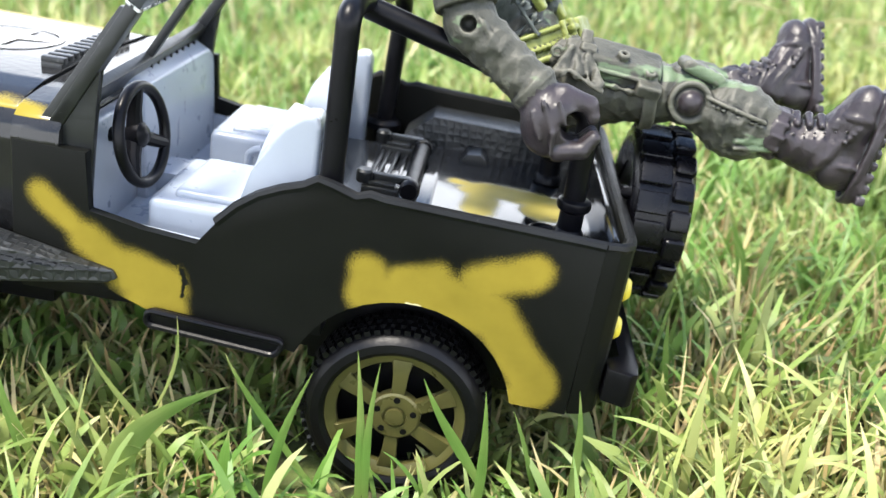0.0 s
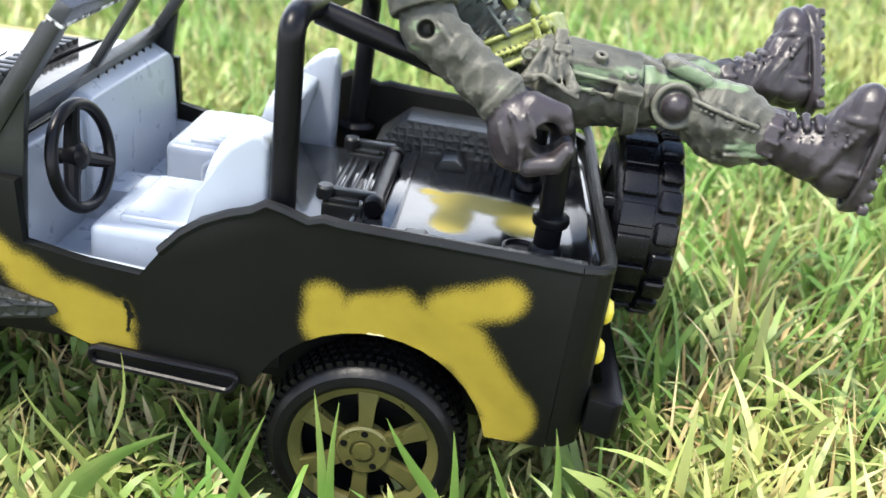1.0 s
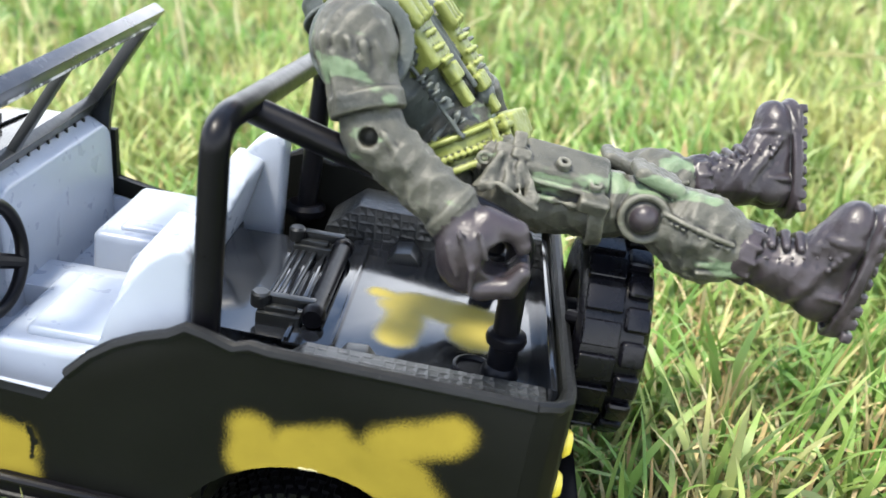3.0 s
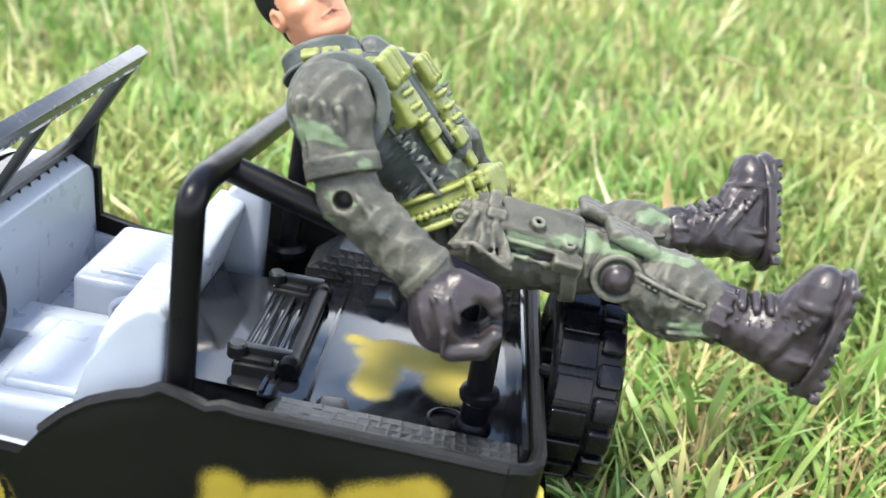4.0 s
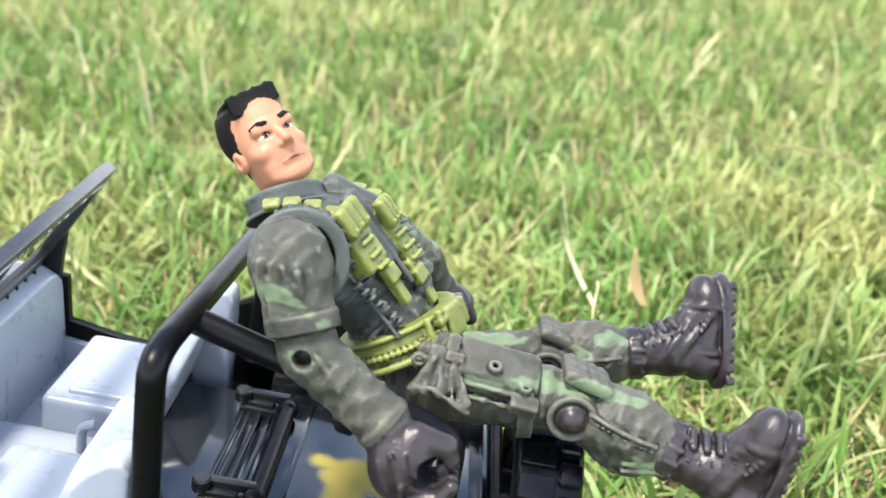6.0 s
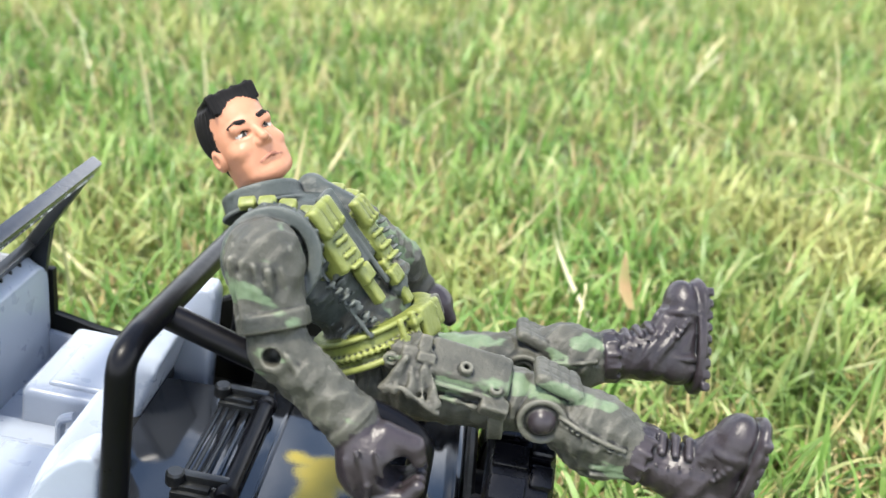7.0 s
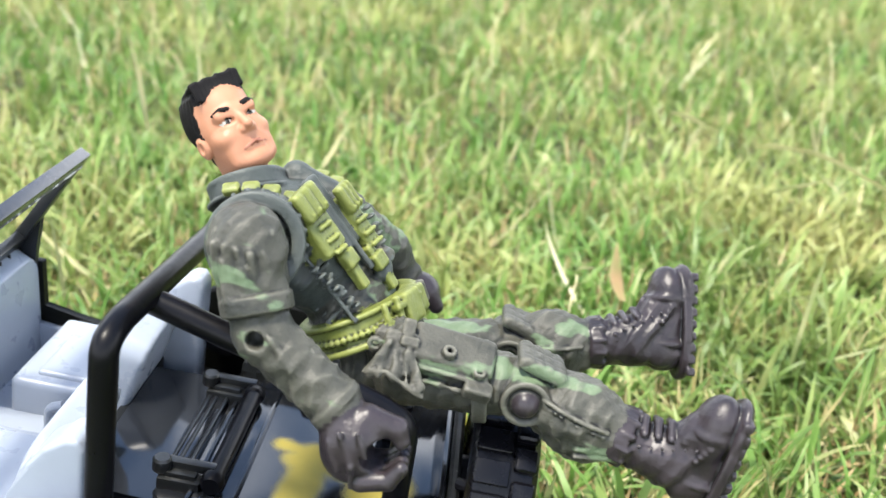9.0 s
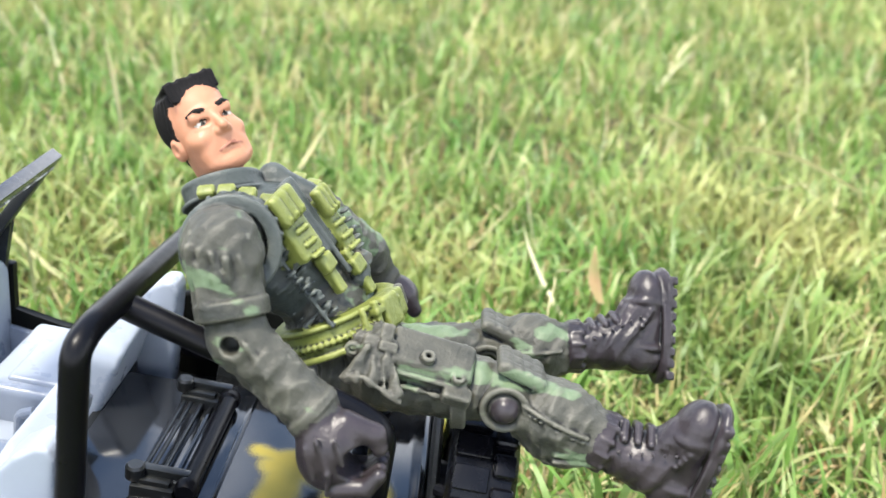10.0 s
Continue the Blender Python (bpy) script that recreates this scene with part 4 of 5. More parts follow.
    s.ell(at(0.45, 5.6, 7.0), tb, (1.6, 2.2, 1.8), CLOTH, 0.4, 0.3)
    # quilted side of the vest
    for k in range(12):
        s.cap(at(0.20 + 0.045 * k, 2.0, -9.0 - 0.1 * k), at(0.24 + 0.045 * k, 6.0, -6.2), 0.3, 0.3, VEST, 0.4, 0.3)
    for k in range(6):
        s.cap(at(0.42 + 0.09 * k, 4.6, -8.6), at(0.46 + 0.09 * k, 6.8, -7.6), 0.35, 0.45, VEST, 0.25, 0.2)
    s.cap(at(0.36, 5.8, -8.4), at(0.98, 5.2, -8.8), 0.35, 0.35, VEST, 0.2)
    # belt: a broad band with ribs, stitching and pouches
    s.ring(belt(0), wb, (7.6, 9.8), (1.1, 2.8), POUCH, 0.25)
    s.ring(belt(-2.3), wb, (8.8, 11.0), (0.5, 0.5), POUCH, 0.15)
    s.ring(belt(2.3), wb, (8.8, 11.0), (0.45, 0.4), POUCH, 0.15)
    for k in range(22):
        a = radians(-104 + 6 * k)
        s.ell(belt(-0.3, 9.0 * math.cos(a), 11.2 * math.sin(a)), wb, (0.5, 0.5, 0.55), POUCH, 0.1)
    s.box(belt(0.2, 9.0, 1.2), wb, (1.3, 2.2, 2.7), 0.6, POUCH, 0.2)
    s.box(belt(0.4, 8.4, 4.6), wb, (1.2, 1.5, 2.3), 0.6, POUCH, 0.2)
    s.box(belt(0.5, 6.6, 7.6), wb, (1.4, 1.4, 2.0), 0.6, CLOTH, 0.2)
    s.box(belt(0.1, 9.2, -5.6), wb, (0.5, 0.45, 3.0), 0.25, POUCH, 0.15)
    s.box(belt(-1.2, 9.6, -4.0), wb, (0.5, 1.0, 0.5), 0.25, POUCH, 0.12)
    s.box(belt(1.3, 9.3, 0.4), wb, (0.9, 3.6, 0.55), 0.25, POUCH, 0.12)
    s.box(belt(0.0, 9.4, -2.4), wb, (0.6, 0.5, 3.1), 0.25, POUCH, 0.15)

    # near arm (the doll's right)
    sh, el, wr = np.array([2.0, 18.0, 112.6]), np.array([6.2, 14.2, 102.0]), np.array([18.2, 12.4, 93.6])
    s.ell(sh, basis((1, 0, 0.3), unit(sh - el)), (5.6, 5.0, 6.0), CLOTH, 1.0, 0.2)
    s.cap(sh, el + (sh - el) * 0.30, 5.2, 4.7, CLOTH, 1.0, 0.3)
    ab = basis((1, 0, 0), unit(sh - el))
    s.ring(el + (sh - el) * 0.30, ab, (4.5, 4.5), (0.7, 1.3), CLOTH, 0.25)
    s.ell(el + (sh - el) * 0.12, ab, (4.0, 4.0, 1.8), CLOTH, 0.3)
    s.ell(el, basis((1, 0, 0), (0, 1, 0)), (4.3, 4.3, 3.9), CLOTH, 0.4)
    # sleeve pocket with moulded folds
    s.box(sh + (0.0, -4.6, -3.0), basis((0.97, 0, 0.2), unit(sh - el)), (2.2, 0.9, 3.6), 0.6, CLOTH, 0.4)
    s.cap(sh + (1.8, -5.4, 0.8), sh + (3.6, -5.2, -6.0), 0.6, 0.6, CLOTH, 0.3)
    s.cap(sh + (-1.8, -4.8, -1.0), sh + (0.8, -5.3, -6.4), 0.7, 0.6, CLOTH, 0.3)
    for k in range(5):
        s.cap(sh + (-3.6 + 1.7 * k, -4.2 - 0.5 * (2 - abs(k - 2)), 1.0), sh + (-1.6 + 1.9 * k, -4.0 - 0.5 * (2 - abs(k - 2)), -6.5), 0.55, 0.8, CLOTH, 0.5, 0.2)
    s.cap(el + (1.0, 0, -1.0), wr, 4.3, 3.9, CLOTH, 1.2, 0.32)
    for k in range(4):
        s.cap(el + (1.5 + 1.8 * k, -3.9, 1.4 - 1.9 * k), el + (4.6 + 1.7 * k, -3.8, -2.4 - 1.5 * k), 0.45, 0.9, CLOTH, 0.4, 0.25)
    s.ring(wr, basis((0, 1, 0), unit(wr - el)), (3.7, 3.7), (0.5, 0.7), CLOTH, 0.8)
    s.cap(el + (0, -8, 0), el + (0, -2.4, 0), 1.3, 1.3, CLOTH, hollow=True)
    # gloved fist, open like a hook
    hand = np.array([23.2, 10.6, 89.0])
    s.cap(wr + (0.6, 0, -0.6), hand + (-1.6, 0, 0.8), 3.5, 4.4, LEATHER, 0.8)
    s.ell(hand + (-1.2, 0, -0.4), ey, (4.9, 4.3, 5.6), LEATHER, 0.8)
    s.cap(hand + (0.0, 0.2, 4.0), hand + (4.2, 0.4, 3.4), 2.4, 1.7, LEATHER, 0.7)
    s.cap(hand + (4.2, 0.4, 3.4), hand + (5.2, 0.0, 1.8), 1.6, 1.3, LEATHER, 0.5)
    for k in range(4):
        yy = -2.6 + 1.9 * k
        s.cap(hand + (0.6, yy, -4.2), hand + (4.4, yy, -3.4), 1.6, 1.35, LEATHER, 0.35)
        s.cap(hand + (4.4, yy, -3.4), hand + (5.9, yy * 0.9, -1.2), 1.35, 1.1, LEATHER, 0.35)
    s.cap(hand + (2.4, -9, 0.2), hand + (2.4, 9, 0.2), 2.3, 2.3, LEATHER, hollow=True)
    for a, b in (((-3.4, -3.9, 3.6), (-1.0, -4.5, -1.0)), ((-1.0, -4.5, -1.0), (-0.6, -4.0, -4.6)), ((-4.6, -3.2, 1.6), (-2.8, -4.0, -2.4)), ((-0.8, -3.9, 4.0), (0.8, -4.1, 0.6))):
        s.cap(hand + a, hand + b, 0.45, 0.4, LEATHER, 0.5, 0.15)

    # far arm (its left), partly hidden
    sh2, el2, wr2 = at(0.80, -2.0, 11.5), np.array([19.0, 57.5, 100.5]), np.array([22.8, 59.4, 96.0])
    s.cap(sh2, el2, 5.2, 4.4, CLOTH, 1.0, 0.35)
    s.ell(el2, ey, (4.3, 4.2, 4.3), CLOTH, 0.5)
    s.cap(el2, wr2, 4.0, 3.4, CLOTH, 1.0, 0.4)
    s.ell((26.4, 60.0, 93.2), basis((1, 0, -0.4), (0.3, 0, 1)), (4.2, 3.4, 3.0), LEATHER, 0.6)
    s.cap((28.4, 58.6, 93.0), (30.2, 58.4, 90.6), 1.8, 1.4, LEATHER, 0.5)

    # legs: near (its right) and far (its left)
    def leg(h, k, a, heel_dir, toe_dir, near):
        h, k, a = (np.asarray(v, float) for v in (h, k, a))
        kb = basis(unit(k - h), (0, 1, 0))
        s.cap(h, k + (h - k) * 0.25, 6.2, 5.3, CLOTH, 1.5, 0.28)
        s.ell(k, kb, (4.9, 4.9, 4.9), CLOTH, 0.4)
        s.cap(k + (0, -4.6 if near else 4.6, 0), k + (0, -5.0 if near else 5.0, 0), 2.3, 2.1, LEATHER if near else CLOTH, 0.0)
        s.ring(k + (0, -4.6 if near else 4.6, 0), np.stack([ey[0], ey[2], ey[1]], 1), (3.3, 3.3), (0.5, 1.0), CLOTH, 0.3)
        s.cap(k + (0, 1.5, 0), k + (0, -1.5, 0), 4.4, 4.4, CLOTH, 0.4)
        if not near:
            s.ring(k + (0, -4.8, 0), np.stack([ey[0], ey[2], ey[1]], 1), (3.0, 3.0), (0.5, 0.9), CLOTH, 0.3)
            s.cap(k + (0, -8, 0), k + (0, -5.0, 0), 1.6, 1.6, CLOTH, hollow=True)
        shin = unit(a - k)
        mid = k + (a - k) * 0.55
        s.ell(mid, basis(shin, (0, 0, 1)), (8.4, 5.8, 6.3), CLOTH, 1.0, 0.35)
        if near:
            s.ell(mid + shin * 1.6 - (0, 0, 2.0), basis(shin, (0, 0, 1)), (6.4, 5.2, 5.4), CLOTH, 1.0, 0.3)
        # leg seam with its stitches, and long folds gathered into the cuff
        seam = [mid + shin * (-6.0 + 2.6 * i) + np.array([0, -5.7 + 0.22 * (i - 2) ** 2, 1.9 - 0.1 * i]) for i in range(5)]
        for p, q in zip(seam, seam[1:]):
            s.cap(p, q, 0.4, 0.4, CLOTH, 0.2)
            for i in range(3):
                s.ell(p + (q - p) * (0.17 + 0.33 * i) + (0, 0.1, -0.9), ey, (0.35, 0.4, 0.25), CLOTH, 0.1)
        for i in range(4):
            s.cap(mid + shin * 0.5 + (0, -5.2, -0.6 - 1.3 * i), a - shin * 0.6 + (0, -3.4, 0.6 - 1.1 * i), 0.3, 0.6, CLOTH, 0.5)
        s.cap(mid, a, 5.2, 4.0, CLOTH, 1.2, 0.35)
        # knee pad of small blocks
        pad = k + (1.6, -0.5, 5.0)
        pb = basis((0.96, 0, -0.28), (0.28, 0, 0.96))
        s.box(pad, pb, (4.0, 3.6, 1.0), 0.8, CLOTH, 0.6)
        for i in range(4):
            for j in range(3):
                s.box(pad + pb @ np.array([-2.6 + 1.7 * i, -2.4 + 2.4 * j, 0.7]), pb, (0.65, 1.0, 0.5), 0.4, CLOTH, 0.25)
        # boot: cuff, shaft, foot, laces and a lugged sole
        up_f, toe_f = unit(heel_dir), unit(toe_dir)
        side_f = np.cross(toe_f, up_f)
        bb = np.stack([toe_f, side_f, up_f], 1)
        s.ring(a + shin * 0.6, basis((0, 1, 0), shin), (3.9, 3.9), (0.7, 1.1), LEATHER, 0.4)
        for j in range(12):
            ang = 2 * math.pi * j / 12
            rb = basis((0, 1, 0), shin)
            s.cap(a + shin * 0.2 + rb @ np.array([4.3 * math.cos(ang), 4.3 * math.sin(ang), 0]), a + shin * 1.8 + rb @ np.array([4.4 * math.cos(ang), 4.4 * math.sin(ang), 0]), 0.5, 0.5, LEATHER, 0.15)
        heel = a + shin * 12.4
        s.cap(a, a + shin * 8.0, 3.9, 4.5, LEATHER, 0.8, 0.3)
        s.ell(heel - toe_f * 2.0 - up_f * 0.6, bb, (3.6, 3.5, 4.0), LEATHER, 1.6, 0.12)
        s.cap(a + shin * 8.5, heel + toe_f * 5.6 + up_f * 0.4, 4.2, 3.7, LEATHER, 1.6, 0.35)
        for j in range(4):
            c = heel + toe_f * (3.4 + 0.9 * j) + up_f * (2.2 - 0.5 * j)
            s.cap(c - side_f * 3.9 - up_f * 1.2, c + up_f * 0.5, 0.4, 0.55, LEATHER, 0.35)
            s.cap(c + side_f * 3.9 - up_f * 1.2, c + up_f * 0.5, 0.4, 0.55, LEATHER, 0.35)
        s.ring(heel + toe_f * 7.6 - up_f * 0.6, np.stack([side_f, up_f, toe_f], 1), (3.7, 3.3), (0.4, 0.4), LEATHER, 0.2)
        s.ring(heel - toe_f * 0.6 - up_f * 0.4, np.stack([side_f, up_f, toe_f], 1), (3.8, 3.9), (0.35, 0.4), LEATHER, 0.2)
        s.ell(heel + toe_f * 8.4 - up_f * 1.0, bb, (5.0, 4.0, 3.3), LEATHER, 1.2, 0.1)
        s.cap(heel - up_f * 1.0, heel + toe_f * 6.0 - up_f * 1.2, 3.6, 3.6, LEATHER, 1.2, 0.15)
        s.ring(heel + toe_f * 3.0 + up_f * -3.6, bb, (9.6, 4.1), (0.55, 0.8), LEATHER, 0.2)
        s.ell(heel + toe_f * 8.8 - up_f * 4.0, bb, (5.0, 4.5, 1.5), LEATHER, 0.3)
        s.ell(heel - toe_f * 2.4 - up_f * 4.0, bb, (4.6, 4.2, 1.5), LEATHER, 0.3)
        s.box(heel + toe_f * 3.0 - up_f * 4.0, bb, (6.5, 3.6, 1.2), 0.6, LEATHER, 0.4)
        for j in range(9):
            for q in (-1, 1):
                s.box(heel + toe_f * (-5.4 + 2.1 * j) - up_f * 4.6 + side_f * (3.0 * q), bb, (0.75, 1.2, 0.8), 0.3, LEATHER, 0.15)
        for j in range(4):
            c = a + shin * (3.4 + 2.0 * j) + toe_f * (4.1 + 0.55 * j)
            s.cap(c - side_f * 2.8 - toe_f * 0.8, c + toe_f * 0.3, 0.6, 0.7, LEATHER, 0.2)
            s.cap(c + side_f * 2.8 - toe_f * 0.8, c + toe_f * 0.3, 0.6, 0.7, LEATHER, 0.2)
        for q in (-1, 1):
            for j in range(6):
                s.ell(a + shin * (3.0 + 1.6 * j) + toe_f * (1.6 + 0.7 * j) + side_f * q * 4.2, bb, (0.3, 0.4, 0.3), LEATHER, 0.1)
            s.ell(heel - toe_f * 1.4 + up_f * 0.6 + side_f * q * 2.1, bb, (3.4, 1.8, 3.2), LEATHER, 0.15)

    leg((27.0, 29.0, 92.6), (45.8, 27.4, 93.8), (61.0, 24.0, 91.0), (-0.97, 0.1, 0.12), (0.02, 0.0, 1.0), True)
    leg((28.0, 43.6, 87.6), (44.2, 49.6, 89.8), (58.6, 50.6, 93.0), (-0.93, -0.2, -0.1), (-0.14, 0.38, 0.9), False)

    # jacket skirt, thigh pocket and strap on the near leg
    side = np.stack([ey[0], ey[2], ey[1]], 1)
    s.ell((25.0, 28.0, 96.4), basis((0.9, 0.1, 0.1), (-0.1, -0.3, 0.9)), (5.0, 4.0, 4.6), CLOTH, 0.8, 0.4)
    fb = basis((0.98, 0.0, -0.05), (0.04, 0.62, 0.78))
    s.box((25.4, 22.8, 98.0), fb, (2.5, 0.8, 3.4), 0.6, CLOTH, 0.5)
    s.cap((23.8, 22.6, 99.4), (21.6, 20.6, 95.4), 0.9, 1.2, CLOTH, 0.5, 0.35)
    s.cap((27.0, 22.4, 98.6), (29.4, 19.8, 94.6), 0.8, 1.1, CLOTH, 0.5, 0.35)
    s.cap((25.2, 22.0, 97.4), (26.0, 20.4, 95.6), 0.8, 0.9, CLOTH, 0.5, 0.35)
    s.cap((20.8, 20.2, 95.2), (24.2, 19.6, 96.2), 0.5, 0.5, CLOTH, 0.2, 0.2)
    s.cap((24.2, 19.6, 96.2), (30.0, 18.9, 93.6), 0.5, 0.6, CLOTH, 0.2, 0.2)
    s.ring((21.8, 23.8, 98.4), side, (0.9, 0.8), (0.35, 0.6), CLOTH, 0.1)
    s.box((26.4, 25.0, 101.4), fb, (1.0, 0.8, 1.3), 0.35, CLOTH, 0.12)
    s.box((26.9, 23.4, 99.8), fb, (1.4, 0.7, 0.8), 0.3, CLOTH, 0.12)
    for k in range(4):
        s.cap((23.6 + 1.5 * k, 22.0, 98.4), (23.2 + 2.1 * k, 19.6, 95.4), 0.3, 0.5, CLOTH, 0.5, 0.2)
    pb = basis((0.985, 0.0, -0.10), (0.09, -0.42, 0.90))
    s.box((33.8, 26.2, 95.8), pb, (6.2, 3.4, 3.6), 1.6, CLOTH, 0.6)
    s.box((33.6, 25.8, 98.0), pb, (6.6, 3.5, 2.0), 1.1, CLOTH, 0.15)
    s.cap((28.0, 22.0, 96.9), (39.8, 21.9, 95.9), 0.4, 0.4, CLOTH, 0.25)
    s.cap((28.8, 22.4, 94.6), (39.4, 22.2, 93.6), 0.6, 0.7, CLOTH, 0.5, 0.3)
    s.ring((33.0, 23.0, 99.6), np.stack([pb[:, 0], pb[:, 1], pb[:, 2]], 1), (0.75, 0.75), (0.35, 0.7), CLOTH, 0.1)
    s.ring((38.0, 22.2, 97.4), np.stack([pb[:, 0], pb[:, 1], pb[:, 2]], 1), (0.7, 0.6), (0.3, 0.6), CLOTH, 0.1)
    s.box((38.2, 21.6, 94.8), pb, (2.2, 1.2, 1.2), 0.5, CLOTH, 0.15)
    s.ring((38.8, 27.6, 93.4), basis((0, 1, 0), (0.97, 0, 0.16)), (6.1, 6.0), (0.5, 1.2), CLOTH, 0.15)

    # head, on a finer grid
    hu, hf = unit((-0.61, 0.16, 0.76)), (0.40, -0.62, 0.66)
    hb = basis(hf, hu)

    def hp(fo, le, u):
        return hc + hb @ np.array([fo, le, u])

    hd = Sculpt(hc - 12, hc + 13, 0.14)
    hd.ell(hp(-1.0, 0, 2.2), hb, (5.8, 5.2, 5.8), SKIN, 0.6)
    hd.ell(hp(1.0, 0, -1.6), hb, (4.7, 4.7, 5.2), SKIN, 1.5)
    hd.box(hp(0.9, 0, -4.6), hb, (3.9, 4.1, 2.4), 1.8, SKIN, 1.2)
    hd.ell(hp(4.0, 0, -6.0), hb, (1.6, 2.6, 1.4), SKIN, 1.0)
    hd.cap(hp(-1.2, 0, -4.0), hp(-2.2, 0, -8.6), 3.5, 3.6, SKIN, 0.8)
    hd.cap(hp(4.2, -2.8, 2.0), hp(4.2, 2.8, 2.0), 0.9, 0.9, SKIN, 0.9)
    for q in (-1, 1):
        hd.ell(hp(3.1, 3.2 * q, -1.5), hb, (1.7, 1.4, 1.2), SKIN, 1.2)
        hd.ell(hp(-0.8, 5.0 * q, -1.0), hb, (1.5, 0.9, 1.9), SKIN, 0.3)
        hd.ell(hp(-0.5, 5.9 * q, -0.9), hb, (0.7, 0.5, 1.0), SKIN, 0.2, hollow=True)
        # sockets, eyes painted flush, lids
        hd.ell(hp(5.2, 2.25 * q, 0.8), hb, (0.85, 1.3, 0.55), SKIN, hollow=True)
        hd.ell(hp(4.12, 2.25 * q, 0.8), hb, (0.6, 1.0, 0.5), EYE, 0.0)
        hd.ell(hp(4.45, 2.15 * q, 0.8), hb, (0.36, 0.46, 0.46), IRIS, 0.0)
        hd.ell(hp(4.75, 2.13 * q, 0.8), hb, (0.14, 0.2, 0.2), HAIR, 0.0)
        hd.cap(hp(4.1, 3.2 * q, 1.15), hp(4.7, 2.3 * q, 1.4), 0.1, 0.16, HAIR, 0.0)
        hd.cap(hp(4.7, 2.3 * q, 1.4), hp(4.8, 1.25 * q, 1.0), 0.16, 0.1, HAIR, 0.0)
        hd.cap(hp(4.0, 3.2 * q, 0.2), hp(4.55, 1.5 * q, 0.15), 0.3, 0.3, SKIN, 0.3)
        # flat, separate eyebrows
        hd.cap(hp(4.05, 3.75 * q, 2.55), hp(4.75, 2.5 * q, 2.8), 0.26, 0.48, HAIR, 0.0)
        hd.cap(hp(4.75, 2.5 * q, 2.8), hp(5.0, 1.45 * q, 2.6), 0.48, 0.42, HAIR, 0.0)
        hd.ell(hp(-1.7, 4.3 * q, 2.6), hb, (3.1, 1.25, 3.6), HAIR, 0.3)
        hd.cap(hp(0.1, 4.75 * q, 2.4), hp(0.2, 4.8 * q, -0.2), 0.6, 0.4, HAIR, 0.2)
        hd.cap(hp(4.9, 1.3 * q, -1.9), hp(4.4, 2.5 * q, -3.4), 0.3, 0.3, SKIN, 0.5)
    hd.cap(hp(4.9, 0, 1.4), hp(6.2, 0, -0.7), 0.6, 0.85, SKIN, 0.5)
    hd.cap(hp(5.5, -0.8, -1.2), hp(5.5, 0.8, -1.2), 0.65, 0.65, SKIN, 0.4)
    # a wide mouth, its corners drawn down
    for q in (-1, 1):
        hd.cap(hp(4.55, 2.2 * q, -3.9), hp(5.15, 0.5 * q, -3.15), 0.26, 0.42, SKIN, 0.15)
        hd.cap(hp(4.75, 2.3 * q, -4.15), hp(5.7, 0, -3.5), 0.24, 0.26, LIP, 0.0)
    hd.cap(hp(4.85, -1.2, -4.15), hp(4.85, 1.2, -4.25), 0.5, 0.5, SKIN, 0.3)
    # flat-topped hair with combed ridges
    hd.ell(hp(-2.5, 0, 2.4), hb, (4.9, 5.35, 5.9), HAIR, 0.2)
    hd.box(hp(0.1, 0, 5.9), hb, (3.0, 4.1, 2.2), 1.9, HAIR, 1.8)
    hd.ell(hp(-2.2, 0, 4.6), hb, (4.0, 4.7, 3.6), HAIR, 1.0)
    for k in range(11):
        q = -4.0 + 0.8 * k
        tuft = 0.16 * math.sin(2.3 * k)
        hd.cap(hp(2.8, q, 7.9 + tuft), hp(-2.6, q * 0.8, 7.5 - tuft), 0.42, 0.4, HAIR, 0.5)
        hd.cap(hp(3.15, q, 5.5 - 1.5 * tuft), hp(3.1, q, 8.0 + tuft), 0.32, 0.42, HAIR, 0.4)
    for q in (-1, 1):
        for k in range(5):
            hd.cap(hp(1.6 - 1.1 * k, 4.3 * q, 6.4), hp(0.4 - 0.9 * k, 4.75 * q, 2.6), 0.35, 0.3, HAIR, 0.6)
    hd.ell(hp(-3.2, 0, -2.6), hb, (2.6, 3.6, 3.2), HAIR, 0.5)

    verts, faces, tags = s.mesh()
    v2, f2, t2 = hd.mesh()
    faces = np.concatenate([faces, f2 + len(verts)])
    verts, tags = np.concatenate([verts, v2]), np.concatenate([tags, t2])
    me = bpy.data.meshes.new("soldier_doll")
    me.from_pydata((verts * MM).tolist(), [], faces.tolist())
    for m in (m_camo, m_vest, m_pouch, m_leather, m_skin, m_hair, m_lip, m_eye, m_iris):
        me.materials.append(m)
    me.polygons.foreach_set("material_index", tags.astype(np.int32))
    me.shade_smooth()
    me.update()
    ob = new("soldier_doll", me)
    ob.matrix_basis = DOLL
    tagged(ob, "plastic soldier doll in camouflage reclining on the jeep's roll bar", "doll")


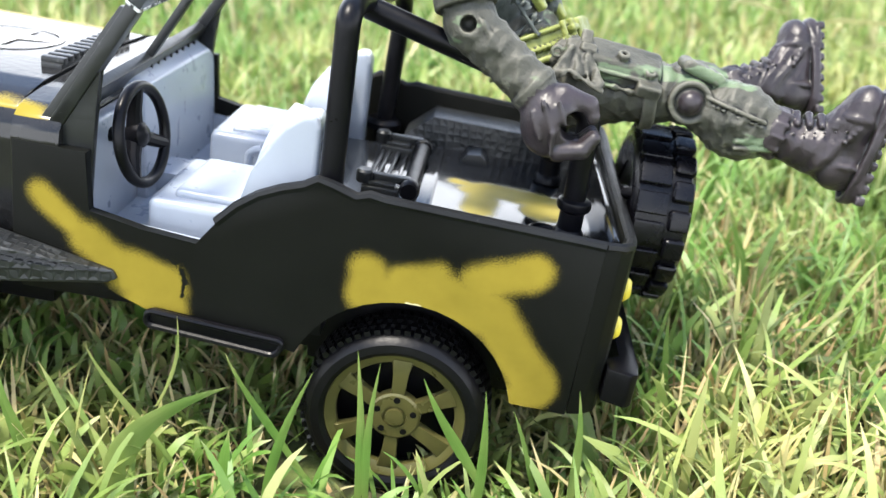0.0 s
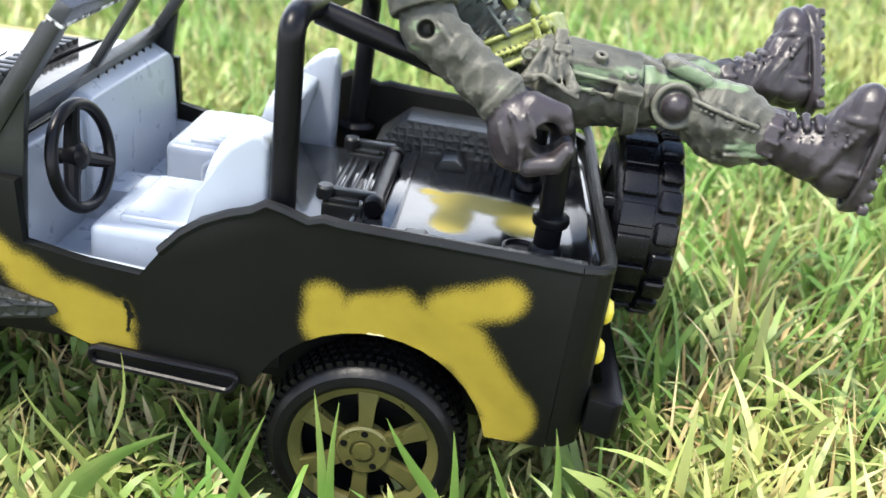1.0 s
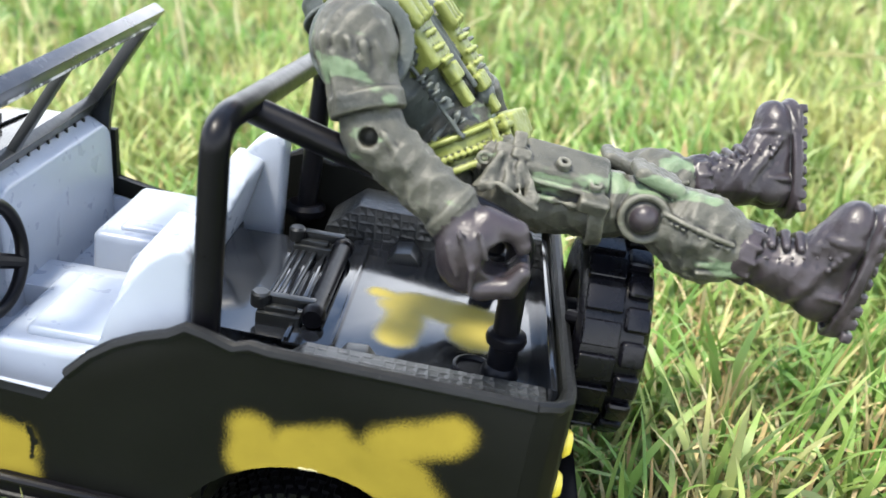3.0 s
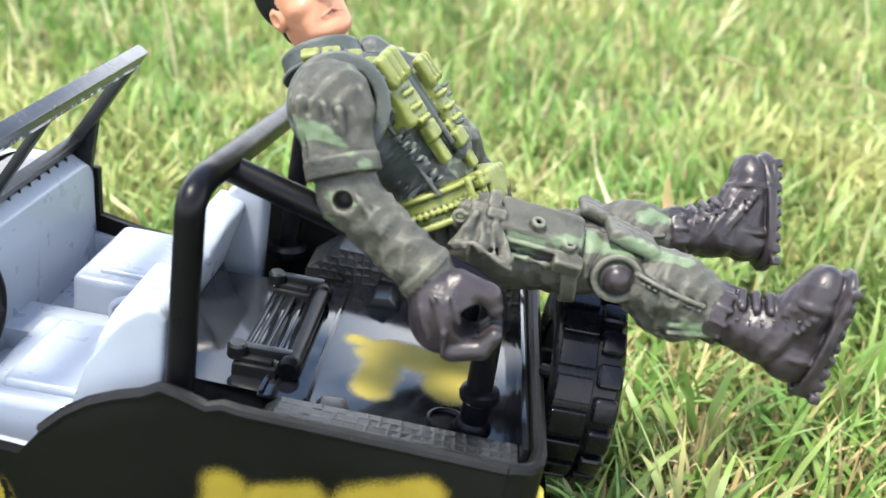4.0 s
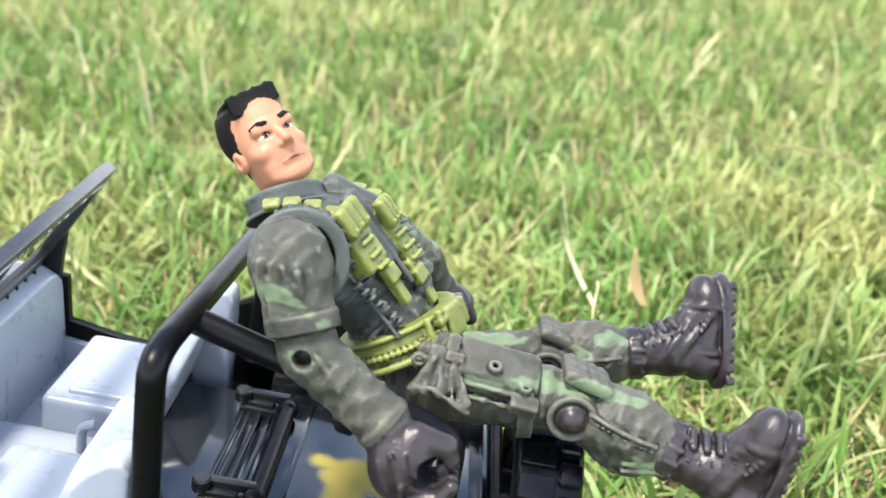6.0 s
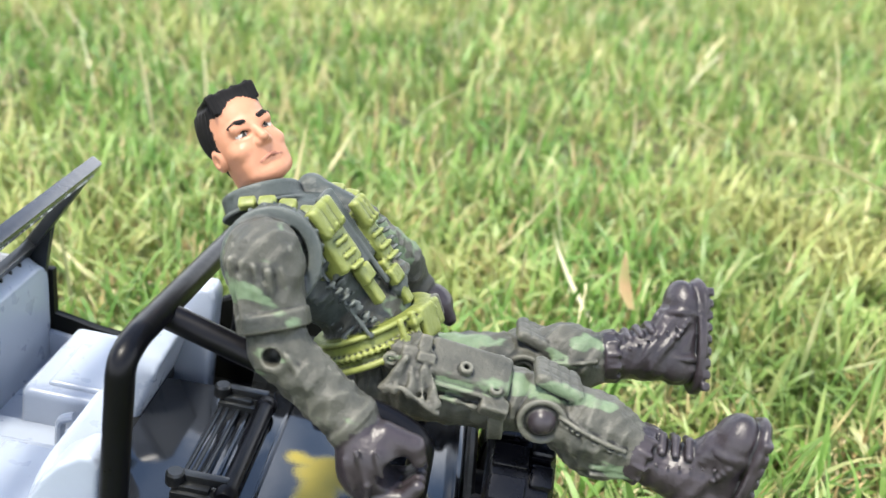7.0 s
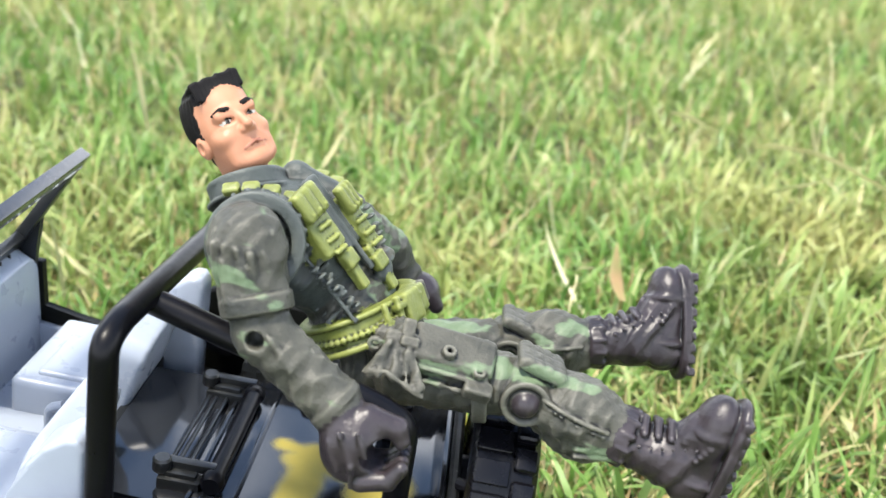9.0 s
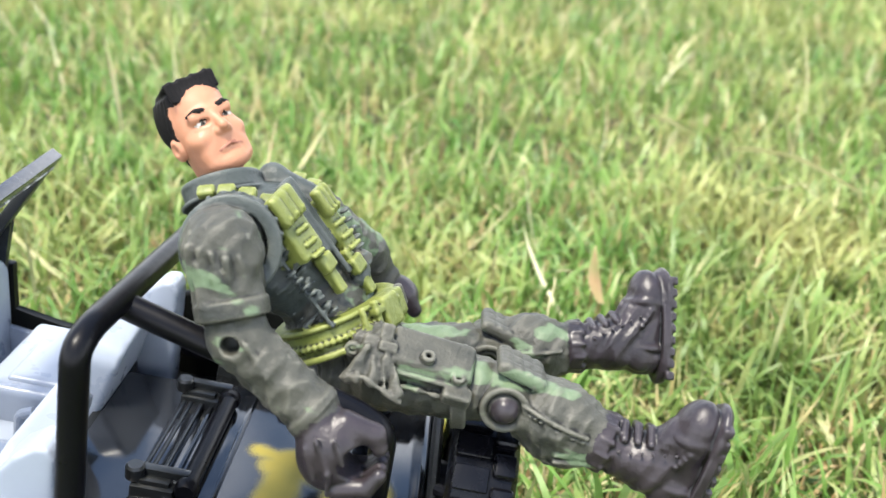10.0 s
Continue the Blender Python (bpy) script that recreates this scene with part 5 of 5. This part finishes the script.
def moulded(name, stops, rough, spots=None, lift=None, relief=0.2):
    """Painted soft plastic: colour patches, lighter high spots, shade painted into creases, fine mould grain."""
    n = Nodes(name)
    col = n.ramp(n.noise(160, 4, 0.6), stops)
    if spots:
        stretch = n.node("ShaderNodeMapping")
        stretch.inputs["Scale"].default_value = (0.6, 0.8, 1.5)
        n.put(stretch.inputs["Vector"], n.coords())
        patch = n.noise(125, 3, 0.5, stretch.outputs["Vector"])
        mask = n.smooth(patch, 0.585, 0.625)
        col = n.mix(n.math("MULTIPLY", mask, 0.7), col, spots)
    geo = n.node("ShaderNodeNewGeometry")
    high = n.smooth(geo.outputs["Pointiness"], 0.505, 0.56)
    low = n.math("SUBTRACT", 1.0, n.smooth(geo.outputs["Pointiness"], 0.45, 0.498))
    # with lift: ridges go paler, and fold shading is put into the crease colour
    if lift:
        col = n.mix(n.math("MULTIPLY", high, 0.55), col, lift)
        crease_shade = tuple(c * 0.15 for c in stops[0][1])
        col = n.mix(n.math("MULTIPLY", low, 0.95), col, crease_shade)
    n.put(n.bsdf.inputs["Base Color"], col)
    n.put(n.bsdf.inputs["Roughness"], n.math("ADD", n.math("MULTIPLY", n.noise(500, 4), 0.2), rough - 0.1))
    n.bsdf.inputs["Specular IOR Level"].default_value = 0.35
    n.bump(n.math("ADD", n.noise(340, 5, 0.6), n.math("MULTIPLY", n.noise(1500, 3), 0.35)), relief, 0.0006)
    return n.mat


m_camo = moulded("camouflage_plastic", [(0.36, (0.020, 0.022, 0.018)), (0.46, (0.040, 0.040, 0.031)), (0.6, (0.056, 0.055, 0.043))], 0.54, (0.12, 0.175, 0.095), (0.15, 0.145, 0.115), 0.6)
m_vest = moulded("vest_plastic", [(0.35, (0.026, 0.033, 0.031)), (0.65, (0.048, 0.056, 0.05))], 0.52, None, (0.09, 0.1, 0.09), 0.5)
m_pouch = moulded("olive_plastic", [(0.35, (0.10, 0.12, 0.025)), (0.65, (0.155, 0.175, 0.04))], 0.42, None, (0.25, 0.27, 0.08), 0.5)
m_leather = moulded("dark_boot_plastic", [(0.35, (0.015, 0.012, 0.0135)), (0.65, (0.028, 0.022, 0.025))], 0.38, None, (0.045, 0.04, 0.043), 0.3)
m_skin = moulded("flesh_plastic", [(0.35, (0.34, 0.155, 0.085)), (0.65, (0.39, 0.18, 0.102))], 0.45)
m_hair = moulded("black_hair_paint", [(0.35, (0.004, 0.0035, 0.0035)), (0.65, (0.009, 0.008, 0.0075))], 0.62)
m_lip = moulded("lip_paint", [(0.35, (0.20, 0.075, 0.045)), (0.65, (0.24, 0.09, 0.055))], 0.5)
m_eye = moulded("eye_paint", [(0.35, (0.4, 0.37, 0.32)), (0.65, (0.46, 0.43, 0.37))], 0.6)
m_iris = moulded("iris_paint", [(0.35, (0.05, 0.045, 0.035)), (0.65, (0.08, 0.07, 0.055))], 0.6)
m_hair.node_tree.nodes["Principled BSDF"].inputs["Specular IOR Level"].default_value = 0.12
build_soldier()


m_brown = grass_material("dark_dead_leaf", [(0.0, (0.07, 0.035, 0.02)), (1.0, (0.11, 0.06, 0.03))], 0.15)
m_brown_leaf = grass_material("dry_brown_leaf", [(0.0, (0.25, 0.13, 0.07)), (1.0, (0.31, 0.17, 0.09))], 0.2)

# ---- the lawn ----
def blades_mesh(name, x, y, length, width, azim, lean, curl, rng, material, twist=0.5, segs=5, base_z=None):
    """Grass blades as tapered, bent, slightly folded strips. All arguments are arrays with one entry a blade."""
    n = len(x)
    z0 = soil_height(x, y) if base_z is None else base_z
    px, pz = np.zeros(n), np.zeros(n)
    ang = lean.copy()
    rows = []
    step = length / segs
    for k in range(segs + 1):
        t = k / segs
        w = width * (0.75 + 0.5 * t) * np.clip((1 - t) / 0.45, 0, 1) ** 0.75 * 0.5 if k < segs else np.zeros(n)
        rows.append((px.copy(), pz.copy(), w, ang.copy(), t))
        px = px + step * np.sin(ang)
        pz = pz + step * np.cos(ang)
        ang = ang + curl / segs * (0.4 + 1.2 * t)
    ca, sa2 = np.cos(azim), np.sin(azim)
    turn = rng.uniform(-twist, twist, n)
    verts, uvs = [], []
    for qx, qz, w, an, t in rows:
        tw = turn * t
        sx, sy, sz = -sa2 * np.cos(tw) + ca * np.sin(tw) * np.cos(an), ca * np.cos(tw) + sa2 * np.sin(tw) * np.cos(an), -np.sin(tw) * np.sin(an)
        cx, cy, cz = x + ca * qx, y + sa2 * qx, z0 + qz
        if t < 1:
            verts.append(np.stack([cx - sx * w, cy - sy * w, cz - sz * w], -1))
            verts.append(np.stack([cx + sx * w, cy + sy * w, cz + sz * w], -1))
        else:
            verts.append(np.stack([cx, cy, cz], -1))
    per = len(verts)
    v = np.stack(verts, 1).reshape(-1, 3)
    v[:, 2] = np.maximum(v[:, 2], -0.03)
    base = (np.arange(n) * per)[:, None]
    quads = np.concatenate([base + np.array([2 * k, 2 * k + 1, 2 * k + 3, 2 * k + 2]) for k in range(segs - 1)], 1).reshape(-1, 4)
    tris = base + np.array([2 * segs - 2, 2 * segs - 1, 2 * segs])
    me = bpy.data.meshes.new(name)
    nq, nt = len(quads), len(tris)
    me.vertices.add(len(v))
    me.vertices.foreach_set("co", v.astype(np.float32).ravel())
    loops = np.concatenate([quads.ravel(), tris.ravel()]).astype(np.int32)
    me.loops.add(len(loops))
    me.loops.foreach_set("vertex_index", loops)
    me.polygons.add(nq + nt)
    starts = np.concatenate([np.arange(nq) * 4, nq * 4 + np.arange(nt) * 3]).astype(np.int32)
    me.polygons.foreach_set("loop_start", starts)
    me.update(calc_edges=True)
    uv = me.uv_layers.new(name="UVMap")
    local = loops % per
    vv = np.minimum(local // 2, segs) / segs
    uu = np.where(local == per - 1, 0.5, local % 2)
    uv.data.foreach_set("uv", np.stack([uu, vv], -1).astype(np.float32).ravel())
    me.materials.append(material)
    me.shade_smooth()
    return new(name, me)


def clear_of_jeep(x, y):
    """How far, in metres, a spot lies outside the jeep's footprint, and its place in the jeep's plan."""
    local = np.stack([x - JT[0], y - JT[1]], -1) @ JR[:2, :2]
    jx, jy = local[:, 0], local[:, 1]
    dx = np.maximum(-0.128 - jx, jx - 0.044)
    dy = np.maximum(-0.001 - jy, jy - 0.072)
    return np.maximum(dx, dy), jx, jy


def scatter(rng, count, x0, x1, y0, y1):
    return rng.uniform(x0, x1, count), rng.uniform(y0, y1, count)


def build_lawn():
    rng = np.random.RandomState(11)

    def lay(name, label, count, area, size, wide, mat, lean, curl, segs, near=True):
        x, y = scatter(rng, count, *area)
        # tufts: blades gather round points, and the lawn thins in places
        clump = np.sin(61 * x + 17 * np.sin(23 * y)) * np.sin(53 * y + 13 * np.sin(31 * x))
        keep = rng.uniform(-1.6, 1.0, count) < clump + 0.25
        x, y, clump = x[keep], y[keep], clump[keep]
        length = rng.uniform(*size, len(x)) * (0.85 + 0.25 * clump)
        out, jx, jy = clear_of_jeep(x, y)
        length = np.where(out < 0, np.minimum(length, 0.012), length)
        length = np.where((jy > -0.06) & (jy < 0.002) & (jx > -0.035) & (jx < 0.035), length * 0.62, length)
        wheel = (np.minimum(np.abs(jx - 0.002), np.abs(jx + 0.095)) < 0.015) & ((np.abs(jy - 0.0055) < 0.008) | (np.abs(jy - 0.0655) < 0.008))
        keep = ~wheel
        x, y, length = x[keep], y[keep], length[keep]
        n = len(x)
        ob = blades_mesh(name, x, y, length, rng.uniform(*wide, n), rng.uniform(0, 2 * math.pi, n), np.abs(rng.normal(0, lean, n)), rng.normal(curl, 0.5, n), rng, mat, 0.8, segs)
        tagged(ob, label, "grass", kind="stuff")

    lay("grass", "bright green lawn grass with bent blades", 46000, (-0.2, 0.36, 0.03, 0.40), (0.012, 0.034), (0.0007, 0.0019), m_grass, 0.75, 1.2, 7)
    lay("grass", "bright green lawn grass farther off", 130000, (-0.75, 1.0, 0.38, 1.35), (0.012, 0.030), (0.0009, 0.0022), m_grass, 1.3, 1.1, 4)
    lay("grass", "green lawn grass round about", 70000, (-1.9, 2.2, -1.2, 2.8), (0.015, 0.035), (0.002, 0.004), m_grass, 0.8, 0.9, 3)
    lay("dry_grass", "dry straw-coloured grass stalks among the lawn", 32000, (-0.2, 0.36, 0.03, 0.40), (0.008, 0.024), (0.0004, 0.0011), m_straw, 1.0, 0.6, 4)
    lay("dry_grass", "matted dry straw beside the jeep", 5500, (0.03, 0.24, 0.07, 0.24), (0.010, 0.026), (0.0004, 0.0012), m_straw, 1.15, 0.4, 4)
    lay("dry_grass", "long pale dead stalks lying across the lawn", 1500, (-0.5, 0.8, 0.2, 1.2), (0.03, 0.065), (0.0008, 0.0018), m_pale, 1.5, 0.2, 5)
    lay("dry_grass", "dry straw-coloured grass stalks farther off", 36000, (-0.75, 1.0, 0.38, 1.35), (0.012, 0.030), (0.0005, 0.0014), m_straw, 1.1, 0.5, 3)

build_lawn()


# ---- single blades, stalks and a dead leaf that stand out ----
def strip(name, a, b, width, bow, material, label, category, group="", tip=0.06, segs=12, fold=0.25):
    """One long leaf from a to b (in the doll's millimetres), bowed sideways and folded along its midrib."""
    a, b = DOLL @ (Vector(a) * MM), DOLL @ (Vector(b) * MM)
    run = b - a
    side = run.cross(Vector((0, 1, 0.25))).normalized()
    face = side.cross(run).normalized()
    bm = bmesh.new()
    uv = bm.loops.layers.uv.new("UVMap")
    rows = []
    for k in range(segs + 1):
        t = k / segs
        w = width * MM * 0.42 * min(1.0, 0.55 + 1.3 * t) * max(tip * 0.2, min(1.0, (1 - t) / 0.55)) ** 0.8
        c = a + run * t + side * (bow * MM * 4 * t * (1 - t)) + face * (0.6 * MM * math.sin(5 * t))
        rows.append([bm.verts.new(c - side * w), bm.verts.new(c - face * (w * fold)), bm.verts.new(c + side * w)])
    for k in range(segs):
        for j in (0, 1):
            f = bm.faces.new((rows[k][j], rows[k][j + 1], rows[k + 1][j + 1], rows[k + 1][j]))
            for loop, (u, v) in zip(f.loops, ((j, k), (j + 1, k), (j + 1, k + 1), (j, k + 1))):
                loop[uv].uv = (u / 2, v / segs)
    me = bpy.data.meshes.new(name)
    bm.to_mesh(me)
    bm.free()
    me.materials.append(material)
    me.shade_smooth()
    return tagged(new(name, me), label, category, group)


tall = "tall blades by the wheel"
strip("grass_blade", (-38, -15, 16), (-20.5, -14, 45.2), 5.4, 6.5, m_grass, "broad bent green grass blade in front of the jeep", "grass blade", tall)
strip("grass_blade", (1.4, -9, 20), (-2.1, -9, 52.4), 1.9, -0.6, m_grass, "upright green grass blade before the wheel", "grass blade", tall)
strip("grass_blade", (3.2, -9, 20), (1.7, -9, 50.9), 1.7, 1.0, m_grass, "upright green grass blade before the wheel", "grass blade", tall)
strip("grass_blade", (22, -9, 30), (8.9, -9, 49.5), 2.4, 0.8, m_grass, "slanting green grass blade before the wheel", "grass blade", tall)
strip("grass_blade", (36, -8, 26), (33.3, -8, 51.5), 1.9, -1.0, m_grass, "upright green grass blade by the tailgate", "grass blade", tall)
strip("grass_blade", (-8, -9, 27), (-22.9, -9, 48.1), 2.0, 1.0, m_grass, "slanting green grass blade by the step", "grass blade", tall)
strip("grass_blade", (-35, -5, 33), (-32.6, -4, 50.4), 0.8, -1.4, m_grass, "thin bent grass blade touching the step", "grass blade", tall)
strip("grass_blade", (-29, -10, 25), (-45.3, -10, 46.3), 1.8, 1.2, m_grass, "slanting green grass blade by the fender", "grass blade", tall)
strip("grass_blade", (-14, -12, 20), (-8.3, -12, 49), 2.0, 1.2, m_grass, "slanting green grass blade before the wheel", "grass blade", tall)
strip("grass_blade", (21, -10, 24), (18.7, -10, 49.7), 2.0, -0.6, m_grass, "upright green grass blade behind the wheel", "grass blade", tall)
strip("grass_blade", (-50, -14, 22), (-57, -14, 42), 2.2, 1.6, m_grass, "slanting green grass blade by the fender", "grass blade", tall)
dead = "dry stalks on the lawn"
strip("dry_stalk", (138, 240, 97.5), (153, 233, 101), 2.6, 0.6, m_pale, "long pale dry stalk lying on the grass", "dry stalk", dead, 3.0)
strip("dry_stalk", (152, 234, 101), (173, 203, 99), 2.8, 1.0, m_pale, "long pale dry stalk bent down over the grass", "dry stalk", dead, 3.0)
strip("dry_stalk", (132, 195, 92), (158, 211, 98.5), 2.0, -0.8, m_pale, "long pale dry stalk lying on the grass", "dry stalk", dead, 2.0)
strip("dry_stalk", (111, 273, 98), (127, 253, 98), 2.6, 0.8, m_pale, "short pale dry stalk lying on the grass", "dry stalk", dead, 3.0)
strip("dry_stalk", (7, 247, 81), (23, 287, 90), 2.4, 0.6, m_pale, "short pale dry stalk leaning on the grass", "dry stalk", dead, 2.0)
strip("dry_stalk", (65, 118, 69), (67, 137, 73), 1.3, 1.2, m_pale, "curled pale dry stalk on the grass", "dry stalk", dead, 3.0)
strip("dry_stalk", (67, 137, 73), (72, 142, 74), 1.2, 0.6, m_pale, "curled pale dry stalk on the grass", "dry stalk", dead, 3.0)
strip("dry_stalk", (127, 264, 82), (128, 266, 108), 1.0, 0.5, m_brown, "thin dark upright stalk in the lawn", "dry stalk", dead)
strip("fallen_leaf", (83, 141, 66), (81, 160, 76), 4.6, 1.2, m_brown_leaf, "small dry reddish-brown leaf lying on the grass", "leaf", "", 0.3)
strip("fallen_leaf", (180, 330, 107), (192, 348, 111), 5.0, 1.0, m_brown, "tiny dark shrivelled leaf lying on the grass", "leaf", "", 0.3)
